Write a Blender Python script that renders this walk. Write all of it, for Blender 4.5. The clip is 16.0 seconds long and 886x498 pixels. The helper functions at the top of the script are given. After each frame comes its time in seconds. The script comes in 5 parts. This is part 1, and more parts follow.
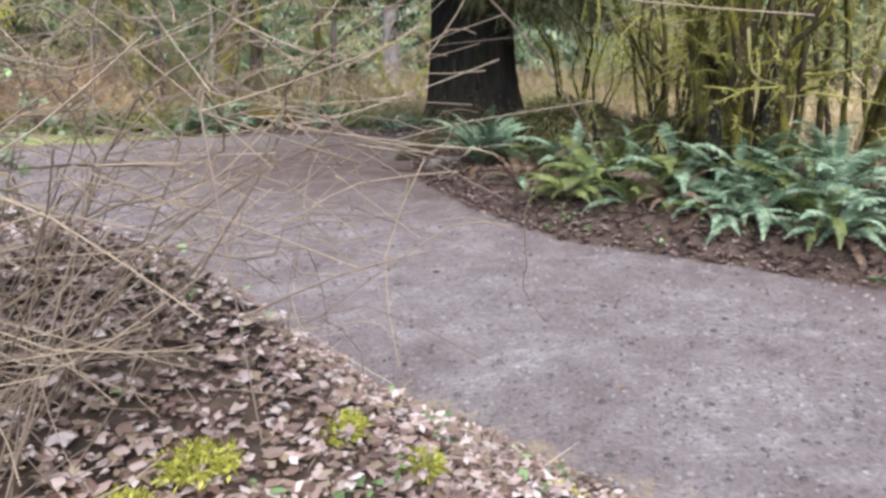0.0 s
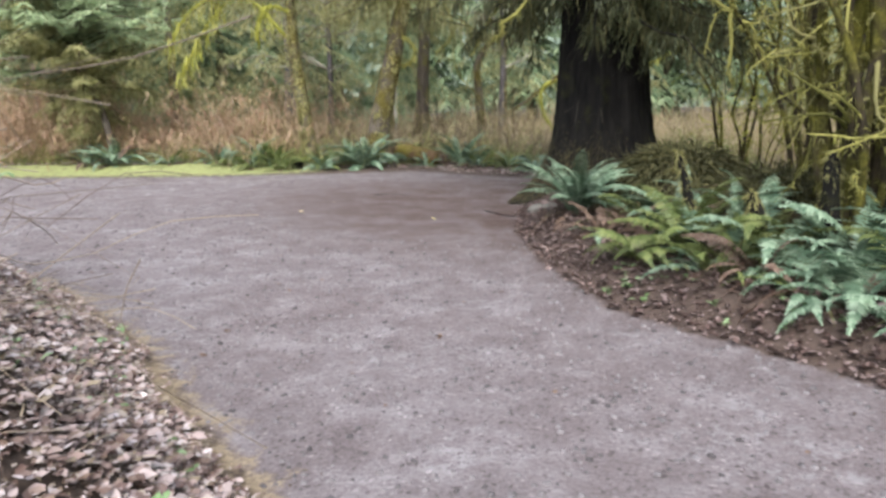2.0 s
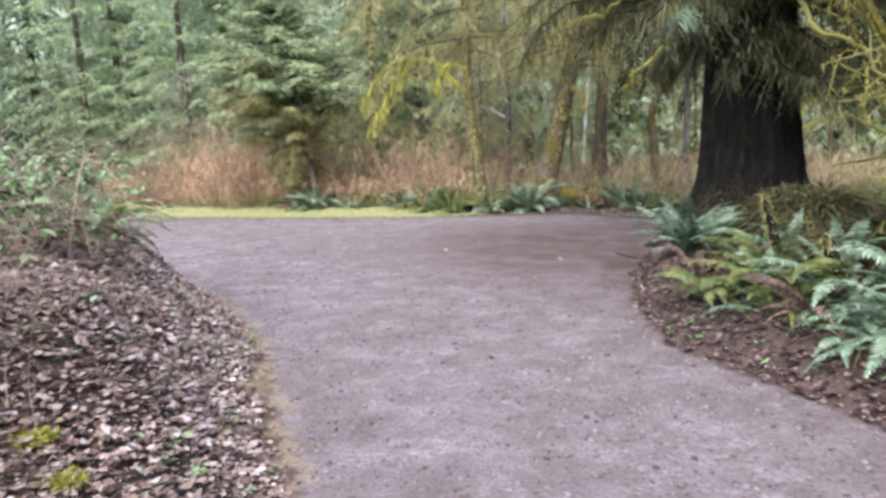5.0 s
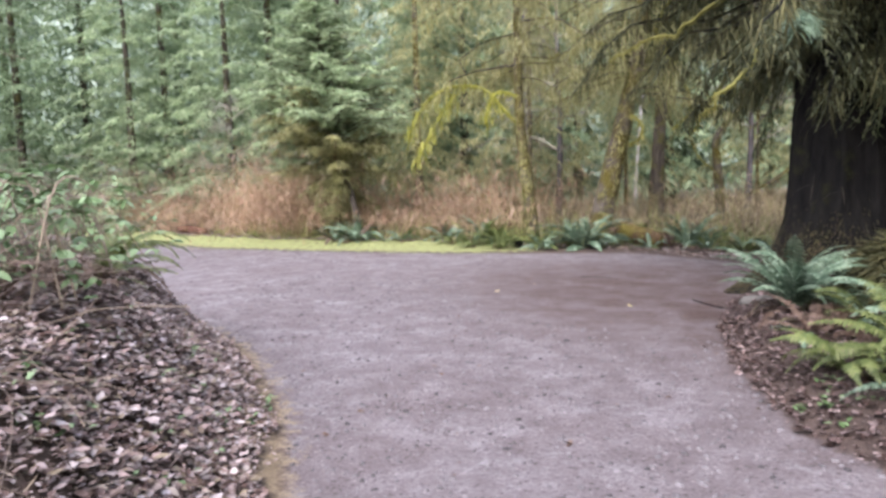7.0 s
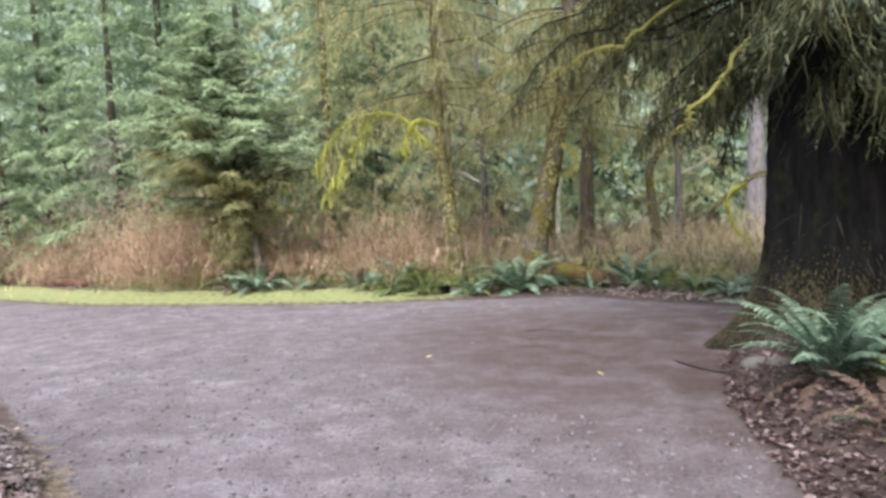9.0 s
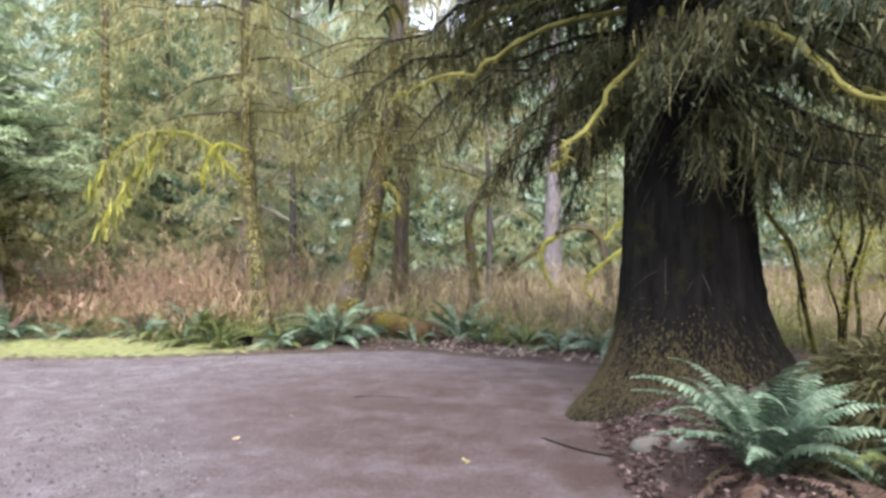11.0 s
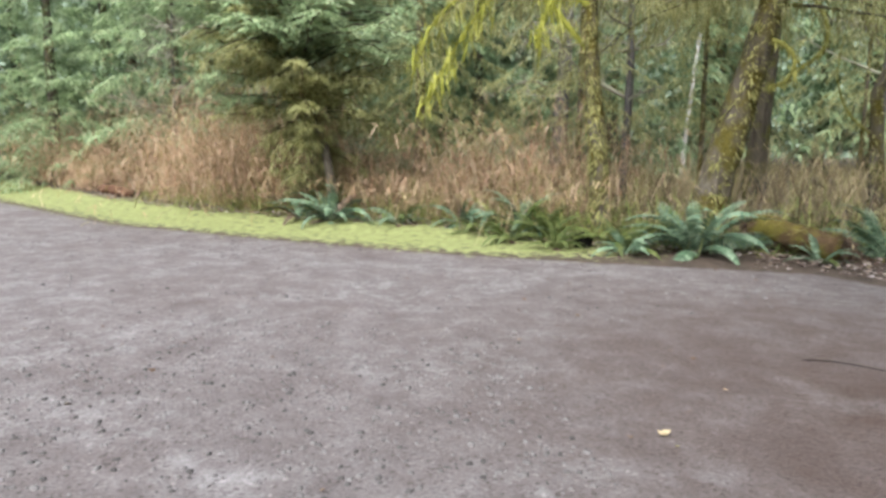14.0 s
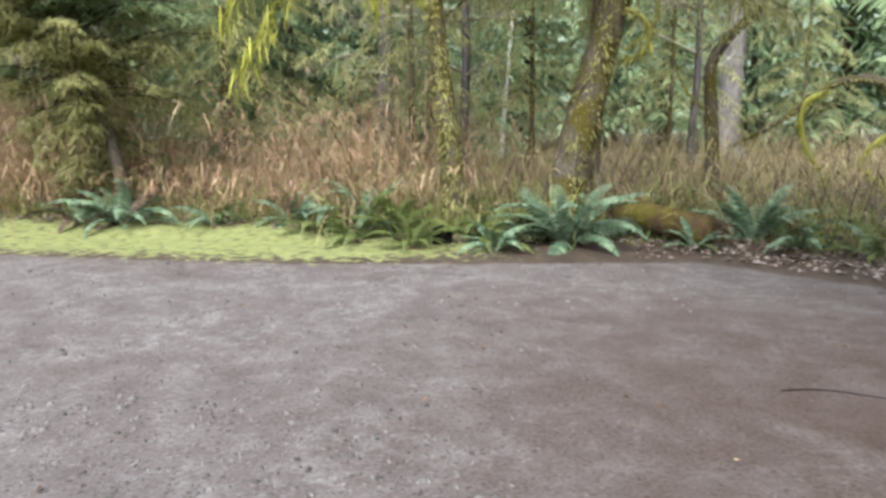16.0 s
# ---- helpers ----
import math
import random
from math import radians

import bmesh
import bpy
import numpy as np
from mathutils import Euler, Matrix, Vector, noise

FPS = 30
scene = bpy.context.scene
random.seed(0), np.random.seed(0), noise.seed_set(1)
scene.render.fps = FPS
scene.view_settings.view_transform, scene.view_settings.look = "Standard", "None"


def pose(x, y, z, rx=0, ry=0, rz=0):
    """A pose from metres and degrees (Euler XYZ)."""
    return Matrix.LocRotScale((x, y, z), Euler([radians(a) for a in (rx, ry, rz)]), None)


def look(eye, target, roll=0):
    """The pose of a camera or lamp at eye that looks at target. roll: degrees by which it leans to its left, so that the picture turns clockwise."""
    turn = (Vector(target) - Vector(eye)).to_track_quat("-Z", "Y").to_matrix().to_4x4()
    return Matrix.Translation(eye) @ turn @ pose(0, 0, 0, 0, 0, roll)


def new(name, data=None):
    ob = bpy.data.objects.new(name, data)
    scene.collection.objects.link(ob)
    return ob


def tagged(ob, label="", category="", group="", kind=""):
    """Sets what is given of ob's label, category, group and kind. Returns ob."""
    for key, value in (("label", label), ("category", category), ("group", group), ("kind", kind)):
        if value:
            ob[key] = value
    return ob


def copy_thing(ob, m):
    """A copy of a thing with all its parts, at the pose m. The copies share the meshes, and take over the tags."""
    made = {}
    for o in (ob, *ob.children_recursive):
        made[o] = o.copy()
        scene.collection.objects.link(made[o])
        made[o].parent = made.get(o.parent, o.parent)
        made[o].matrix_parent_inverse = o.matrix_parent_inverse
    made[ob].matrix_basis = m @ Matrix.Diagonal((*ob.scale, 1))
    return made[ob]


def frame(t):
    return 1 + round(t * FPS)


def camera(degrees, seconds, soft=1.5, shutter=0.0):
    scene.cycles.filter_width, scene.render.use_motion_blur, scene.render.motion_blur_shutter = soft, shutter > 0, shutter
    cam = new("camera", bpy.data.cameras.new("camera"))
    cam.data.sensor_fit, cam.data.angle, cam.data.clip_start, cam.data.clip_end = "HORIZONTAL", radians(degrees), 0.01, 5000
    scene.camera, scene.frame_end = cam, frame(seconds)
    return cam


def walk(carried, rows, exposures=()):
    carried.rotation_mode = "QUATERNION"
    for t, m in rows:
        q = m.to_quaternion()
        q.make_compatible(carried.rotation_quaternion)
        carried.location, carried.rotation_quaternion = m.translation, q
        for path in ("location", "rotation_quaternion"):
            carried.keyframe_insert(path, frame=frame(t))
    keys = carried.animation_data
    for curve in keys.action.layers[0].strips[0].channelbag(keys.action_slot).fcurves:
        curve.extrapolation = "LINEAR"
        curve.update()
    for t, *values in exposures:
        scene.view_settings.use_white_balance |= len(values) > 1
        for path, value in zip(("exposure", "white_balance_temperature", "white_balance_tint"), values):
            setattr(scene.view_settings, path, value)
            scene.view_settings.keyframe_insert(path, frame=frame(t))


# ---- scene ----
cam = camera(65.2, 16.0, soft=3.0)
METRES, EYE, TILT, LEAN, TURN = 11.0, 1.42, -15.5, 1.3, 0.0
ROWS = [
    (0.0, 0.0, 0.0, 0.0, 0.0, 0.0, 0.0),
    (0.5, 0.0224, 0.0177, 0.0078, 1.87, 1.15, -0.78),
    (1.0, 0.042, 0.0369, 0.0153, 5.19, 1.21, -1.62),
    (1.5, 0.0686, 0.0472, 0.0175, 10.54, 1.78, -2.84),
    (2.0, 0.0996, 0.0584, 0.0185, 15.67, 2.33, -4.19),
    (2.5, 0.1263, 0.0681, 0.0205, 22.42, 2.56, -5.34),
    (3.0, 0.1491, 0.0624, 0.0188, 28.24, 3.27, -6.22),
    (3.5, 0.1704, 0.0459, 0.0165, 30.99, 2.91, -6.83),
    (6.0, 0.196, 0.0507, 0.0206, 32.34, 5.66, -7.28),
    (6.5, 0.1725, 0.0757, 0.0252, 34.25, 6.74, -7.84),
    (7.0, 0.1435, 0.1075, 0.032, 35.88, 6.54, -8.29),
    (7.5, 0.1182, 0.1405, 0.0414, 35.43, 6.95, -8.22),
    (8.0, 0.0968, 0.174, 0.0509, 36.12, 7.7, -7.72),
    (8.5, 0.0709, 0.2058, 0.0601, 33.52, 8.23, -6.55),
    (9.0, 0.0457, 0.2371, 0.0675, 29.36, 10.44, -5.45),
    (9.5, 0.025, 0.2652, 0.0805, 21.4, 14.29, -4.1),
    (12.0, -0.0825, 0.3782, 0.1047, 22.74, 9.59, -7.56),
    (12.5, -0.1138, 0.4098, 0.1106, 28.8, 6.93, -9.07),
    (13.0, -0.1435, 0.4378, 0.1196, 32.6, 4.91, -10.18),
    (13.5, -0.1739, 0.4638, 0.1266, 36.14, 4.04, -10.69),
    (14.0, -0.2048, 0.4888, 0.1319, 34.67, 3.16, -10.11),
    (14.5, -0.2313, 0.5129, 0.1378, 31.95, 4.17, -8.81),
    (15.0, -0.256, 0.542, 0.1441, 26.74, 3.05, -7.49),
    (15.5, -0.2816, 0.5647, 0.1514, 22.15, 3.0, -6.58),
    (16.0, -0.3095, 0.5879, 0.1565, 19.21, 3.78, -5.78),
]
BETWEEN = [
    (3.7, look((1.969, 0.457, 1.432), (0.885, 2.106, 1.108), -2.5)),
    (5.8, look((2.257, 0.518, 1.439), (1.165, 2.176, 1.194), -2.5)),
    (9.7, look((0.271, 3.213, 1.503), (-0.361, 5.110, 1.564), -2.5)),
    (10.2, look((0.053, 3.48, 1.495), (-0.418, 5.424, 1.595), -2.14)),
    (10.75, look((-0.255, 3.711, 1.462), (-0.678, 5.666, 1.519), -1.25)),
    (11.3, look((-0.585, 3.94, 1.429), (-1.092, 5.875, 1.398), -0.36)),
    (11.8, look((-0.860, 4.199, 1.421), (-1.548, 6.073, 1.310), 0.0)),
]
walk(cam, sorted([(t, pose(0, 0, EYE, TILT, LEAN, TURN) @ pose(METRES * x, METRES * y, METRES * z, 90 + pitch, roll, yaw)) for t, x, y, z, yaw, pitch, roll in ROWS] + BETWEEN, key=lambda row: row[0]),
     exposures=[(0.0, 2.15, 6100, 14), (1.5, 2.15, 6150, 12), (3.5, 2.2, 6100, 16), (6.0, 2.25, 6000, 21), (8.0, 2.25, 6000, 22), (9.5, 2.15, 6050, 14), (11.8, 2.4, 6050, 22), (12.2, 2.3, 6150, 14), (12.6, 2.15, 6200, 9), (16.0, 2.15, 6250, 5)])

# ---- world, sun, exposure ----
world = bpy.data.worlds.new("overcast_sky")
scene.world = world
world.use_nodes = True
wn = world.node_tree
sky = wn.nodes.new("ShaderNodeTexSky")
sky.sky_type = "NISHITA"
sky.sun_disc = False
SUN_ELEV, SUN_AZ = radians(50), radians(170)
sky.sun_elevation, sky.sun_rotation = SUN_ELEV, SUN_AZ
sky.air_density, sky.dust_density, sky.ozone_density = 1.2, 4.0, 1.0
soft_sky = wn.nodes.new("ShaderNodeMixRGB")
soft_sky.inputs[0].default_value = 0.6
soft_sky.inputs[2].default_value = (6.2, 6.2, 6.4, 1)
wn.links.new(sky.outputs[0], soft_sky.inputs[1])
wn.links.new(soft_sky.outputs[0], wn.nodes["Background"].inputs[0])
wn.nodes["Background"].inputs[1].default_value = 0.12

sun = new("sun", bpy.data.lights.new("sun", "SUN"))
sun.data.energy, sun.data.angle, sun.data.color = 1.5, radians(40), (1.0, 0.96, 0.9)
sun.matrix_world = look((0, 0, 60), (-math.sin(SUN_AZ) * 40, -math.cos(SUN_AZ) * 40, 60 - 40 * math.tan(SUN_ELEV)))


# ---- materials ----
def nodes_of(name):
    m = bpy.data.materials.new(name)
    m.use_nodes = True
    t = m.node_tree
    return m, t.nodes, t.links, t.nodes["Principled BSDF"]


def noise_node(n, l, vec, scale, detail=4.0, rough=0.55):
    x = n.new("ShaderNodeTexNoise")
    x.inputs["Scale"].default_value, x.inputs["Detail"].default_value = scale, detail
    x.inputs["Roughness"].default_value = rough
    l.new(vec, x.inputs["Vector"])
    return x.outputs["Fac"]


def ramp(n, l, fac, stops):
    r = n.new("ShaderNodeValToRGB")
    e = r.color_ramp.elements
    while len(e) < len(stops):
        e.new(0.5)
    for el, (p, c) in zip(e, stops):
        el.position, el.color = p, (*c, 1)
    l.new(fac, r.inputs[0])
    return r.outputs[0]


def mix(n, l, fac, a, b, mode="MIX"):
    x = n.new("ShaderNodeMixRGB")
    x.blend_type = mode
    for k, v in ((0, fac), (1, a), (2, b)):
        if isinstance(v, (int, float)):
            x.inputs[k].default_value = v
        elif isinstance(v, tuple):
            x.inputs[k].default_value = (*v, 1)
        else:
            l.new(v, x.inputs[k])
    return x.outputs[0]


def bump(n, l, height, strength, dist, normal=None):
    b = n.new("ShaderNodeBump")
    b.inputs["Strength"].default_value, b.inputs["Distance"].default_value = strength, dist
    l.new(height, b.inputs["Height"])
    if normal is not None:
        l.new(normal, b.inputs["Normal"])
    return b.outputs[0]


def place_of(n, object_space=False):
    if object_space:
        return n.new("ShaderNodeTexCoord").outputs["Object"]
    return n.new("ShaderNodeNewGeometry").outputs["Position"]


def leafy(name, colours, translucent=0.3, rough=0.6, scale=2.0):
    """Thin leaves: colour varies leaf by leaf, and in patches."""
    m, n, l, p = nodes_of(name)
    geo = n.new("ShaderNodeNewGeometry")
    k = len(colours)
    c = ramp(n, l, geo.outputs["Random Per Island"], [((i + 0.5) / k, q) for i, q in enumerate(colours)])
    patch = noise_node(n, l, geo.outputs["Position"], scale, 3)
    c = mix(n, l, 0.75, c, ramp(n, l, patch, [(0.3, (0.55, 0.55, 0.55)), (0.7, (1.25, 1.25, 1.2))]), "MULTIPLY")
    l.new(c, p.inputs["Base Color"])
    p.inputs["Roughness"].default_value = rough
    p.inputs["Specular IOR Level"].default_value = 0.3
    t = n.new("ShaderNodeBsdfTranslucent")
    l.new(c, t.inputs["Color"])
    s = n.new("ShaderNodeMixShader")
    s.inputs[0].default_value = translucent
    l.new(p.outputs[0], s.inputs[1])
    l.new(t.outputs[0], s.inputs[2])
    l.new(s.outputs[0], n["Material Output"].inputs["Surface"])
    return m


def barky(name, low, high, moss=(0.16, 0.17, 0.03), moss_amount=0.4, groove=14.0, rough=0.9):
    """Bark with upright grooves, and moss in patches."""
    m, n, l, p = nodes_of(name)
    pos = place_of(n)
    squash = n.new("ShaderNodeMapping")
    squash.inputs["Scale"].default_value = (1, 1, 0.16)
    l.new(pos, squash.inputs["Vector"])
    g = noise_node(n, l, squash.outputs[0], groove, 6, 0.65)
    c = ramp(n, l, g, [(0.32, low), (0.7, high)])
    patch = noise_node(n, l, pos, 2.6, 6, 0.65)
    edge = 0.75 - 0.5 * moss_amount
    f = ramp(n, l, patch, [(max(0, edge - 0.08), (0, 0, 0)), (min(1, edge + 0.08), (1, 1, 1))])
    fine = noise_node(n, l, pos, 40, 4)
    mc = mix(n, l, 1.0, moss, ramp(n, l, fine, [(0.3, (0.5, 0.5, 0.5)), (0.75, (1.5, 1.45, 1.2))]), "MULTIPLY")
    l.new(mix(n, l, f, c, mc), p.inputs["Base Color"])
    p.inputs["Roughness"].default_value = rough
    p.inputs["Specular IOR Level"].default_value = 0.06
    l.new(bump(n, l, fine, 0.5, 0.02, bump(n, l, g, 0.9, 0.05)), p.inputs["Normal"])
    return m


def ground_material():
    """Forest floor, gravel and moss verge on one sheet, laid out by the zones of the plan."""
    m, n, l, p = nodes_of("ground_cover")
    pos = place_of(n)

    def zone(key, wobble, gain=0.9):
        a = n.new("ShaderNodeAttribute")
        a.attribute_name = key
        w = n.new("ShaderNodeMath")
        w.operation = "MULTIPLY_ADD"
        l.new(wobble, w.inputs[0])
        w.inputs[1].default_value = gain
        w.inputs[2].default_value = -0.5 * gain
        s = n.new("ShaderNodeMath")
        s.operation = "ADD"
        l.new(a.outputs["Fac"], s.inputs[0])
        l.new(w.outputs[0], s.inputs[1])
        full = ramp(n, l, s.outputs[0], [(0.38, (0, 0, 0)), (0.62, (1, 1, 1))])
        return mix(n, l, 1.0, full, ramp(n, l, a.outputs["Fac"], [(0.04, (0, 0, 0)), (0.16, (1, 1, 1))]), "MULTIPLY")

    def soft_zone(key, wobble):
        a = n.new("ShaderNodeAttribute")
        a.attribute_name = key
        return mix(n, l, 1.0, a.outputs["Fac"], ramp(n, l, wobble, [(0.3, (0.35, 0.35, 0.35)), (0.65, (1.15, 1.15, 1.15))]), "MULTIPLY")

    rag = noise_node(n, l, pos, 7, 6, 0.7)
    rag2 = noise_node(n, l, pos, 2.2, 5, 0.65)
    big = noise_node(n, l, pos, 0.45, 4)
    mid = noise_node(n, l, pos, 2.7, 10, 0.74)
    fine = noise_node(n, l, pos, 45, 6, 0.75)
    speck = n.new("ShaderNodeTexVoronoi")
    speck.inputs["Scale"].default_value = 55
    l.new(pos, speck.inputs["Vector"])
    # gravel: grey and purplish brown, scuffed pale patches, single pale and dark chips
    gravel = ramp(n, l, mid, [(0.33, (0.075, 0.063, 0.063)), (0.5, (0.107, 0.094, 0.095)), (0.68, (0.166, 0.154, 0.158))])
    gravel = mix(n, l, 0.55, gravel, ramp(n, l, big, [(0.35, (0.82, 0.74, 0.72)), (0.65, (1.12, 1.12, 1.14))]), "MULTIPLY")
    gravel = mix(n, l, 0.8, gravel, ramp(n, l, fine, [(0.33, (0.5, 0.48, 0.48)), (0.5, (1, 1, 1)), (0.68, (1.45, 1.45, 1.45))]), "MULTIPLY")
    worn = mix(n, l, 1.0, ramp(n, l, noise_node(n, l, pos, 0.9, 3), [(0.48, (0, 0, 0)), (0.62, (1, 1, 1))]), ramp(n, l, noise_node(n, l, pos, 6.5, 8, 0.8), [(0.5, (0, 0, 0)), (0.6, (1, 1, 1))]), "MULTIPLY")
    gravel = mix(n, l, mix(n, l, 0.55, (0, 0, 0), worn), gravel, (0.215, 0.205, 0.21))
    chip = ramp(n, l, speck.outputs["Color"], [(0.12, (0.35, 0.33, 0.32)), (0.22, (1, 1, 1)), (0.84, (1, 1, 1)), (0.93, (1.8, 1.8, 1.8))])
    gravel = mix(n, l, 0.7, gravel, chip, "MULTIPLY")
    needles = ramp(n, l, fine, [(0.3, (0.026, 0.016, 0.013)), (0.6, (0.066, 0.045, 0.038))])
    soil = ramp(n, l, mid, [(0.3, (0.022, 0.016, 0.013)), (0.6, (0.068, 0.051, 0.041))])
    soil = mix(n, l, 0.8, soil, ramp(n, l, fine, [(0.3, (0.5, 0.5, 0.5)), (0.7, (1.5, 1.4, 1.3))]), "MULTIPLY")
    moss = ramp(n, l, rag, [(0.3, (0.105, 0.11, 0.045)), (0.5, (0.185, 0.205, 0.083)), (0.7, (0.25, 0.27, 0.12))])
    moss = mix(n, l, 0.6, moss, ramp(n, l, fine, [(0.3, (0.55, 0.55, 0.5)), (0.7, (1.3, 1.3, 1.2))]), "MULTIPLY")
    straw = ramp(n, l, fine, [(0.3, (0.12, 0.09, 0.055)), (0.7, (0.27, 0.215, 0.13))])
    c = mix(n, l, zone("gravel", rag), soil, gravel)
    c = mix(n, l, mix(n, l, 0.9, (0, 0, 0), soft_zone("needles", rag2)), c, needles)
    c = mix(n, l, mix(n, l, 0.7, (0, 0, 0), zone("straw", rag, 1.8)), c, straw)
    c = mix(n, l, zone("verge", rag, 2.4), c, moss)
    l.new(c, p.inputs["Base Color"])
    p.inputs["Roughness"].default_value = 0.85
    p.inputs["Specular IOR Level"].default_value = 0.25
    l.new(bump(n, l, fine, 0.6, 0.02, bump(n, l, mid, 0.4, 0.05)), p.inputs["Normal"])
    return m


def stony(name, low, high):
    m, n, l, p = nodes_of(name)
    geo = n.new("ShaderNodeNewGeometry")
    c = ramp(n, l, geo.outputs["Random Per Island"], [(0.0, low), (0.7, high), (1.0, tuple(1.15 * v for v in high))])
    fine = noise_node(n, l, geo.outputs["Position"], 60, 4)
    l.new(mix(n, l, 0.5, c, ramp(n, l, fine, [(0.3, (0.6, 0.6, 0.6)), (0.7, (1.3, 1.3, 1.3))]), "MULTIPLY"), p.inputs["Base Color"])
    p.inputs["Roughness"].default_value = 0.85
    l.new(bump(n, l, fine, 0.4, 0.01), p.inputs["Normal"])
    return m


GROUND = ground_material()
PEBBLE = stony("pebble", (0.03, 0.026, 0.026), (0.105, 0.096, 0.097))
ROCK = stony("mossy_rock", (0.05, 0.045, 0.038), (0.085, 0.08, 0.068))
# darker copy of the litter: damp leaves plus the bank's shade, put into the colour
SHADED_DAMP_LITTER = leafy("shaded_damp_litter", [(0.025, 0.015, 0.012), (0.06, 0.037, 0.031), (0.12, 0.082, 0.073), (0.23, 0.18, 0.17), (0.035, 0.021, 0.017)], 0.1, 0.45)
LITTER = leafy("leaf_litter", [(0.085, 0.052, 0.043), (0.17, 0.12, 0.103), (0.26, 0.195, 0.18), (0.34, 0.28, 0.27), (0.12, 0.08, 0.058), (0.41, 0.365, 0.365), (0.18, 0.145, 0.095), (0.10, 0.063, 0.05)], 0.1, 0.5)
BRACKEN = leafy("dead_bracken", [(0.36, 0.215, 0.145), (0.50, 0.335, 0.245), (0.60, 0.455, 0.345), (0.34, 0.235, 0.135), (0.23, 0.20, 0.09)], 0.35, 0.8, 0.9)
STRAW = leafy("dry_grass", [(0.38, 0.31, 0.19), (0.52, 0.42, 0.28), (0.28, 0.25, 0.12), (0.46, 0.34, 0.23), (0.25, 0.235, 0.10)], 0.35, 0.8, 0.9)
UNDER = leafy("undergrowth", [(0.13, 0.19, 0.055), (0.24, 0.29, 0.08), (0.35, 0.36, 0.125), (0.20, 0.16, 0.08)], 0.4, 0.6, 1.5)
VERGE = leafy("verge_moss", [(0.15, 0.172, 0.066), (0.215, 0.242, 0.095), (0.28, 0.30, 0.135), (0.25, 0.23, 0.135)], 0.25, 0.8, 3)
FERN = leafy("fern_blue_green", [(0.06, 0.105, 0.063), (0.115, 0.175, 0.11), (0.205, 0.275, 0.19)], 0.22, 0.55, 3)
FERN_YELLOW = leafy("fern_yellow_green", [(0.055, 0.078, 0.02), (0.092, 0.118, 0.034), (0.135, 0.158, 0.054)], 0.28, 0.55, 3)
FERN_DEAD = leafy("fern_withered", [(0.075, 0.045, 0.03), (0.14, 0.10, 0.075), (0.055, 0.034, 0.024)], 0.15, 0.7, 3)
BRAMBLE = leafy("bramble_leaf", [(0.075, 0.13, 0.045), (0.13, 0.21, 0.085), (0.20, 0.29, 0.15)], 0.25, 0.5, 3)
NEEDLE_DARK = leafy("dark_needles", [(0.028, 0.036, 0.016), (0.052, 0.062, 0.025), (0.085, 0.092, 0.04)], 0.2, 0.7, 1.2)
NEEDLE_GREEN = leafy("spruce_needles", [(0.19, 0.27, 0.14), (0.29, 0.375, 0.205), (0.40, 0.475, 0.29)], 0.45, 0.55, 0.6)
NEEDLE_FAR = leafy("far_needles", [(0.115, 0.175, 0.095), (0.205, 0.285, 0.155), (0.325, 0.41, 0.245)], 0.4, 0.6, 0.35)
NEEDLE_OLIVE = leafy("olive_needles", [(0.25, 0.255, 0.12), (0.37, 0.37, 0.175), (0.48, 0.47, 0.25)], 0.55, 0.7, 0.8)
MOSS_HANG = leafy("hanging_moss", [(0.15, 0.145, 0.055), (0.24, 0.23, 0.09), (0.33, 0.31, 0.135)], 0.4, 0.9, 1.5)
# shaded copy of the hanging moss: shade under boughs and shrubs is in the colour
MOSS_SHADE = leafy("shaded_moss", [(0.036, 0.037, 0.015), (0.066, 0.066, 0.026), (0.115, 0.11, 0.046)], 0.25, 0.9, 1.2)
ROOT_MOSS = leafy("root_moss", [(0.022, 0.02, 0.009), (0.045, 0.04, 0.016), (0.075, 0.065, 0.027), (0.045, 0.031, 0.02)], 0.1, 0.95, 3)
MOSS_SHRUB = leafy("shrub_moss", [(0.11, 0.11, 0.028), (0.21, 0.205, 0.055), (0.36, 0.345, 0.105)], 0.35, 0.9, 1.2)
MOSS_BRIGHT = leafy("bright_moss", [(0.22, 0.23, 0.035), (0.33, 0.34, 0.06), (0.43, 0.43, 0.11)], 0.35, 0.9, 2)
TWIG_TAN = leafy("tan_twig", [(0.14, 0.11, 0.082), (0.26, 0.21, 0.15), (0.08, 0.06, 0.05), (0.35, 0.30, 0.23)], 0.0, 0.6, 2)
# black bark, lowered further so the colour carries the shade of the boughs
BARK_BIG = barky("old_bark_shade_dark", (0.004, 0.004, 0.004), (0.016, 0.015, 0.013), (0.024, 0.026, 0.011), 0.2, 11)
BARK_MOSS = barky("mossy_bark", (0.05, 0.04, 0.03), (0.14, 0.125, 0.105), (0.088, 0.076, 0.022), 0.5, 16)
BARK_GREY = barky("grey_bark", (0.09, 0.082, 0.082), (0.25, 0.235, 0.24), (0.15, 0.15, 0.05), 0.15, 16)
BARK_DULL = barky("dull_grey_bark", (0.05, 0.045, 0.045), (0.15, 0.14, 0.14), (0.12, 0.12, 0.04), 0.25, 16)
BARK_DARK = barky("dark_bark", (0.03, 0.025, 0.02), (0.11, 0.095, 0.075), (0.10, 0.10, 0.03), 0.35, 16)
BARK_STEM = barky("mossy_stem", (0.02, 0.017, 0.011), (0.055, 0.045, 0.03), (0.10, 0.098, 0.024), 0.45, 22)
WOOD_PALE = barky("bleached_wood", (0.40, 0.37, 0.36), (0.62, 0.60, 0.60), (0.3, 0.3, 0.2), 0.02, 20)
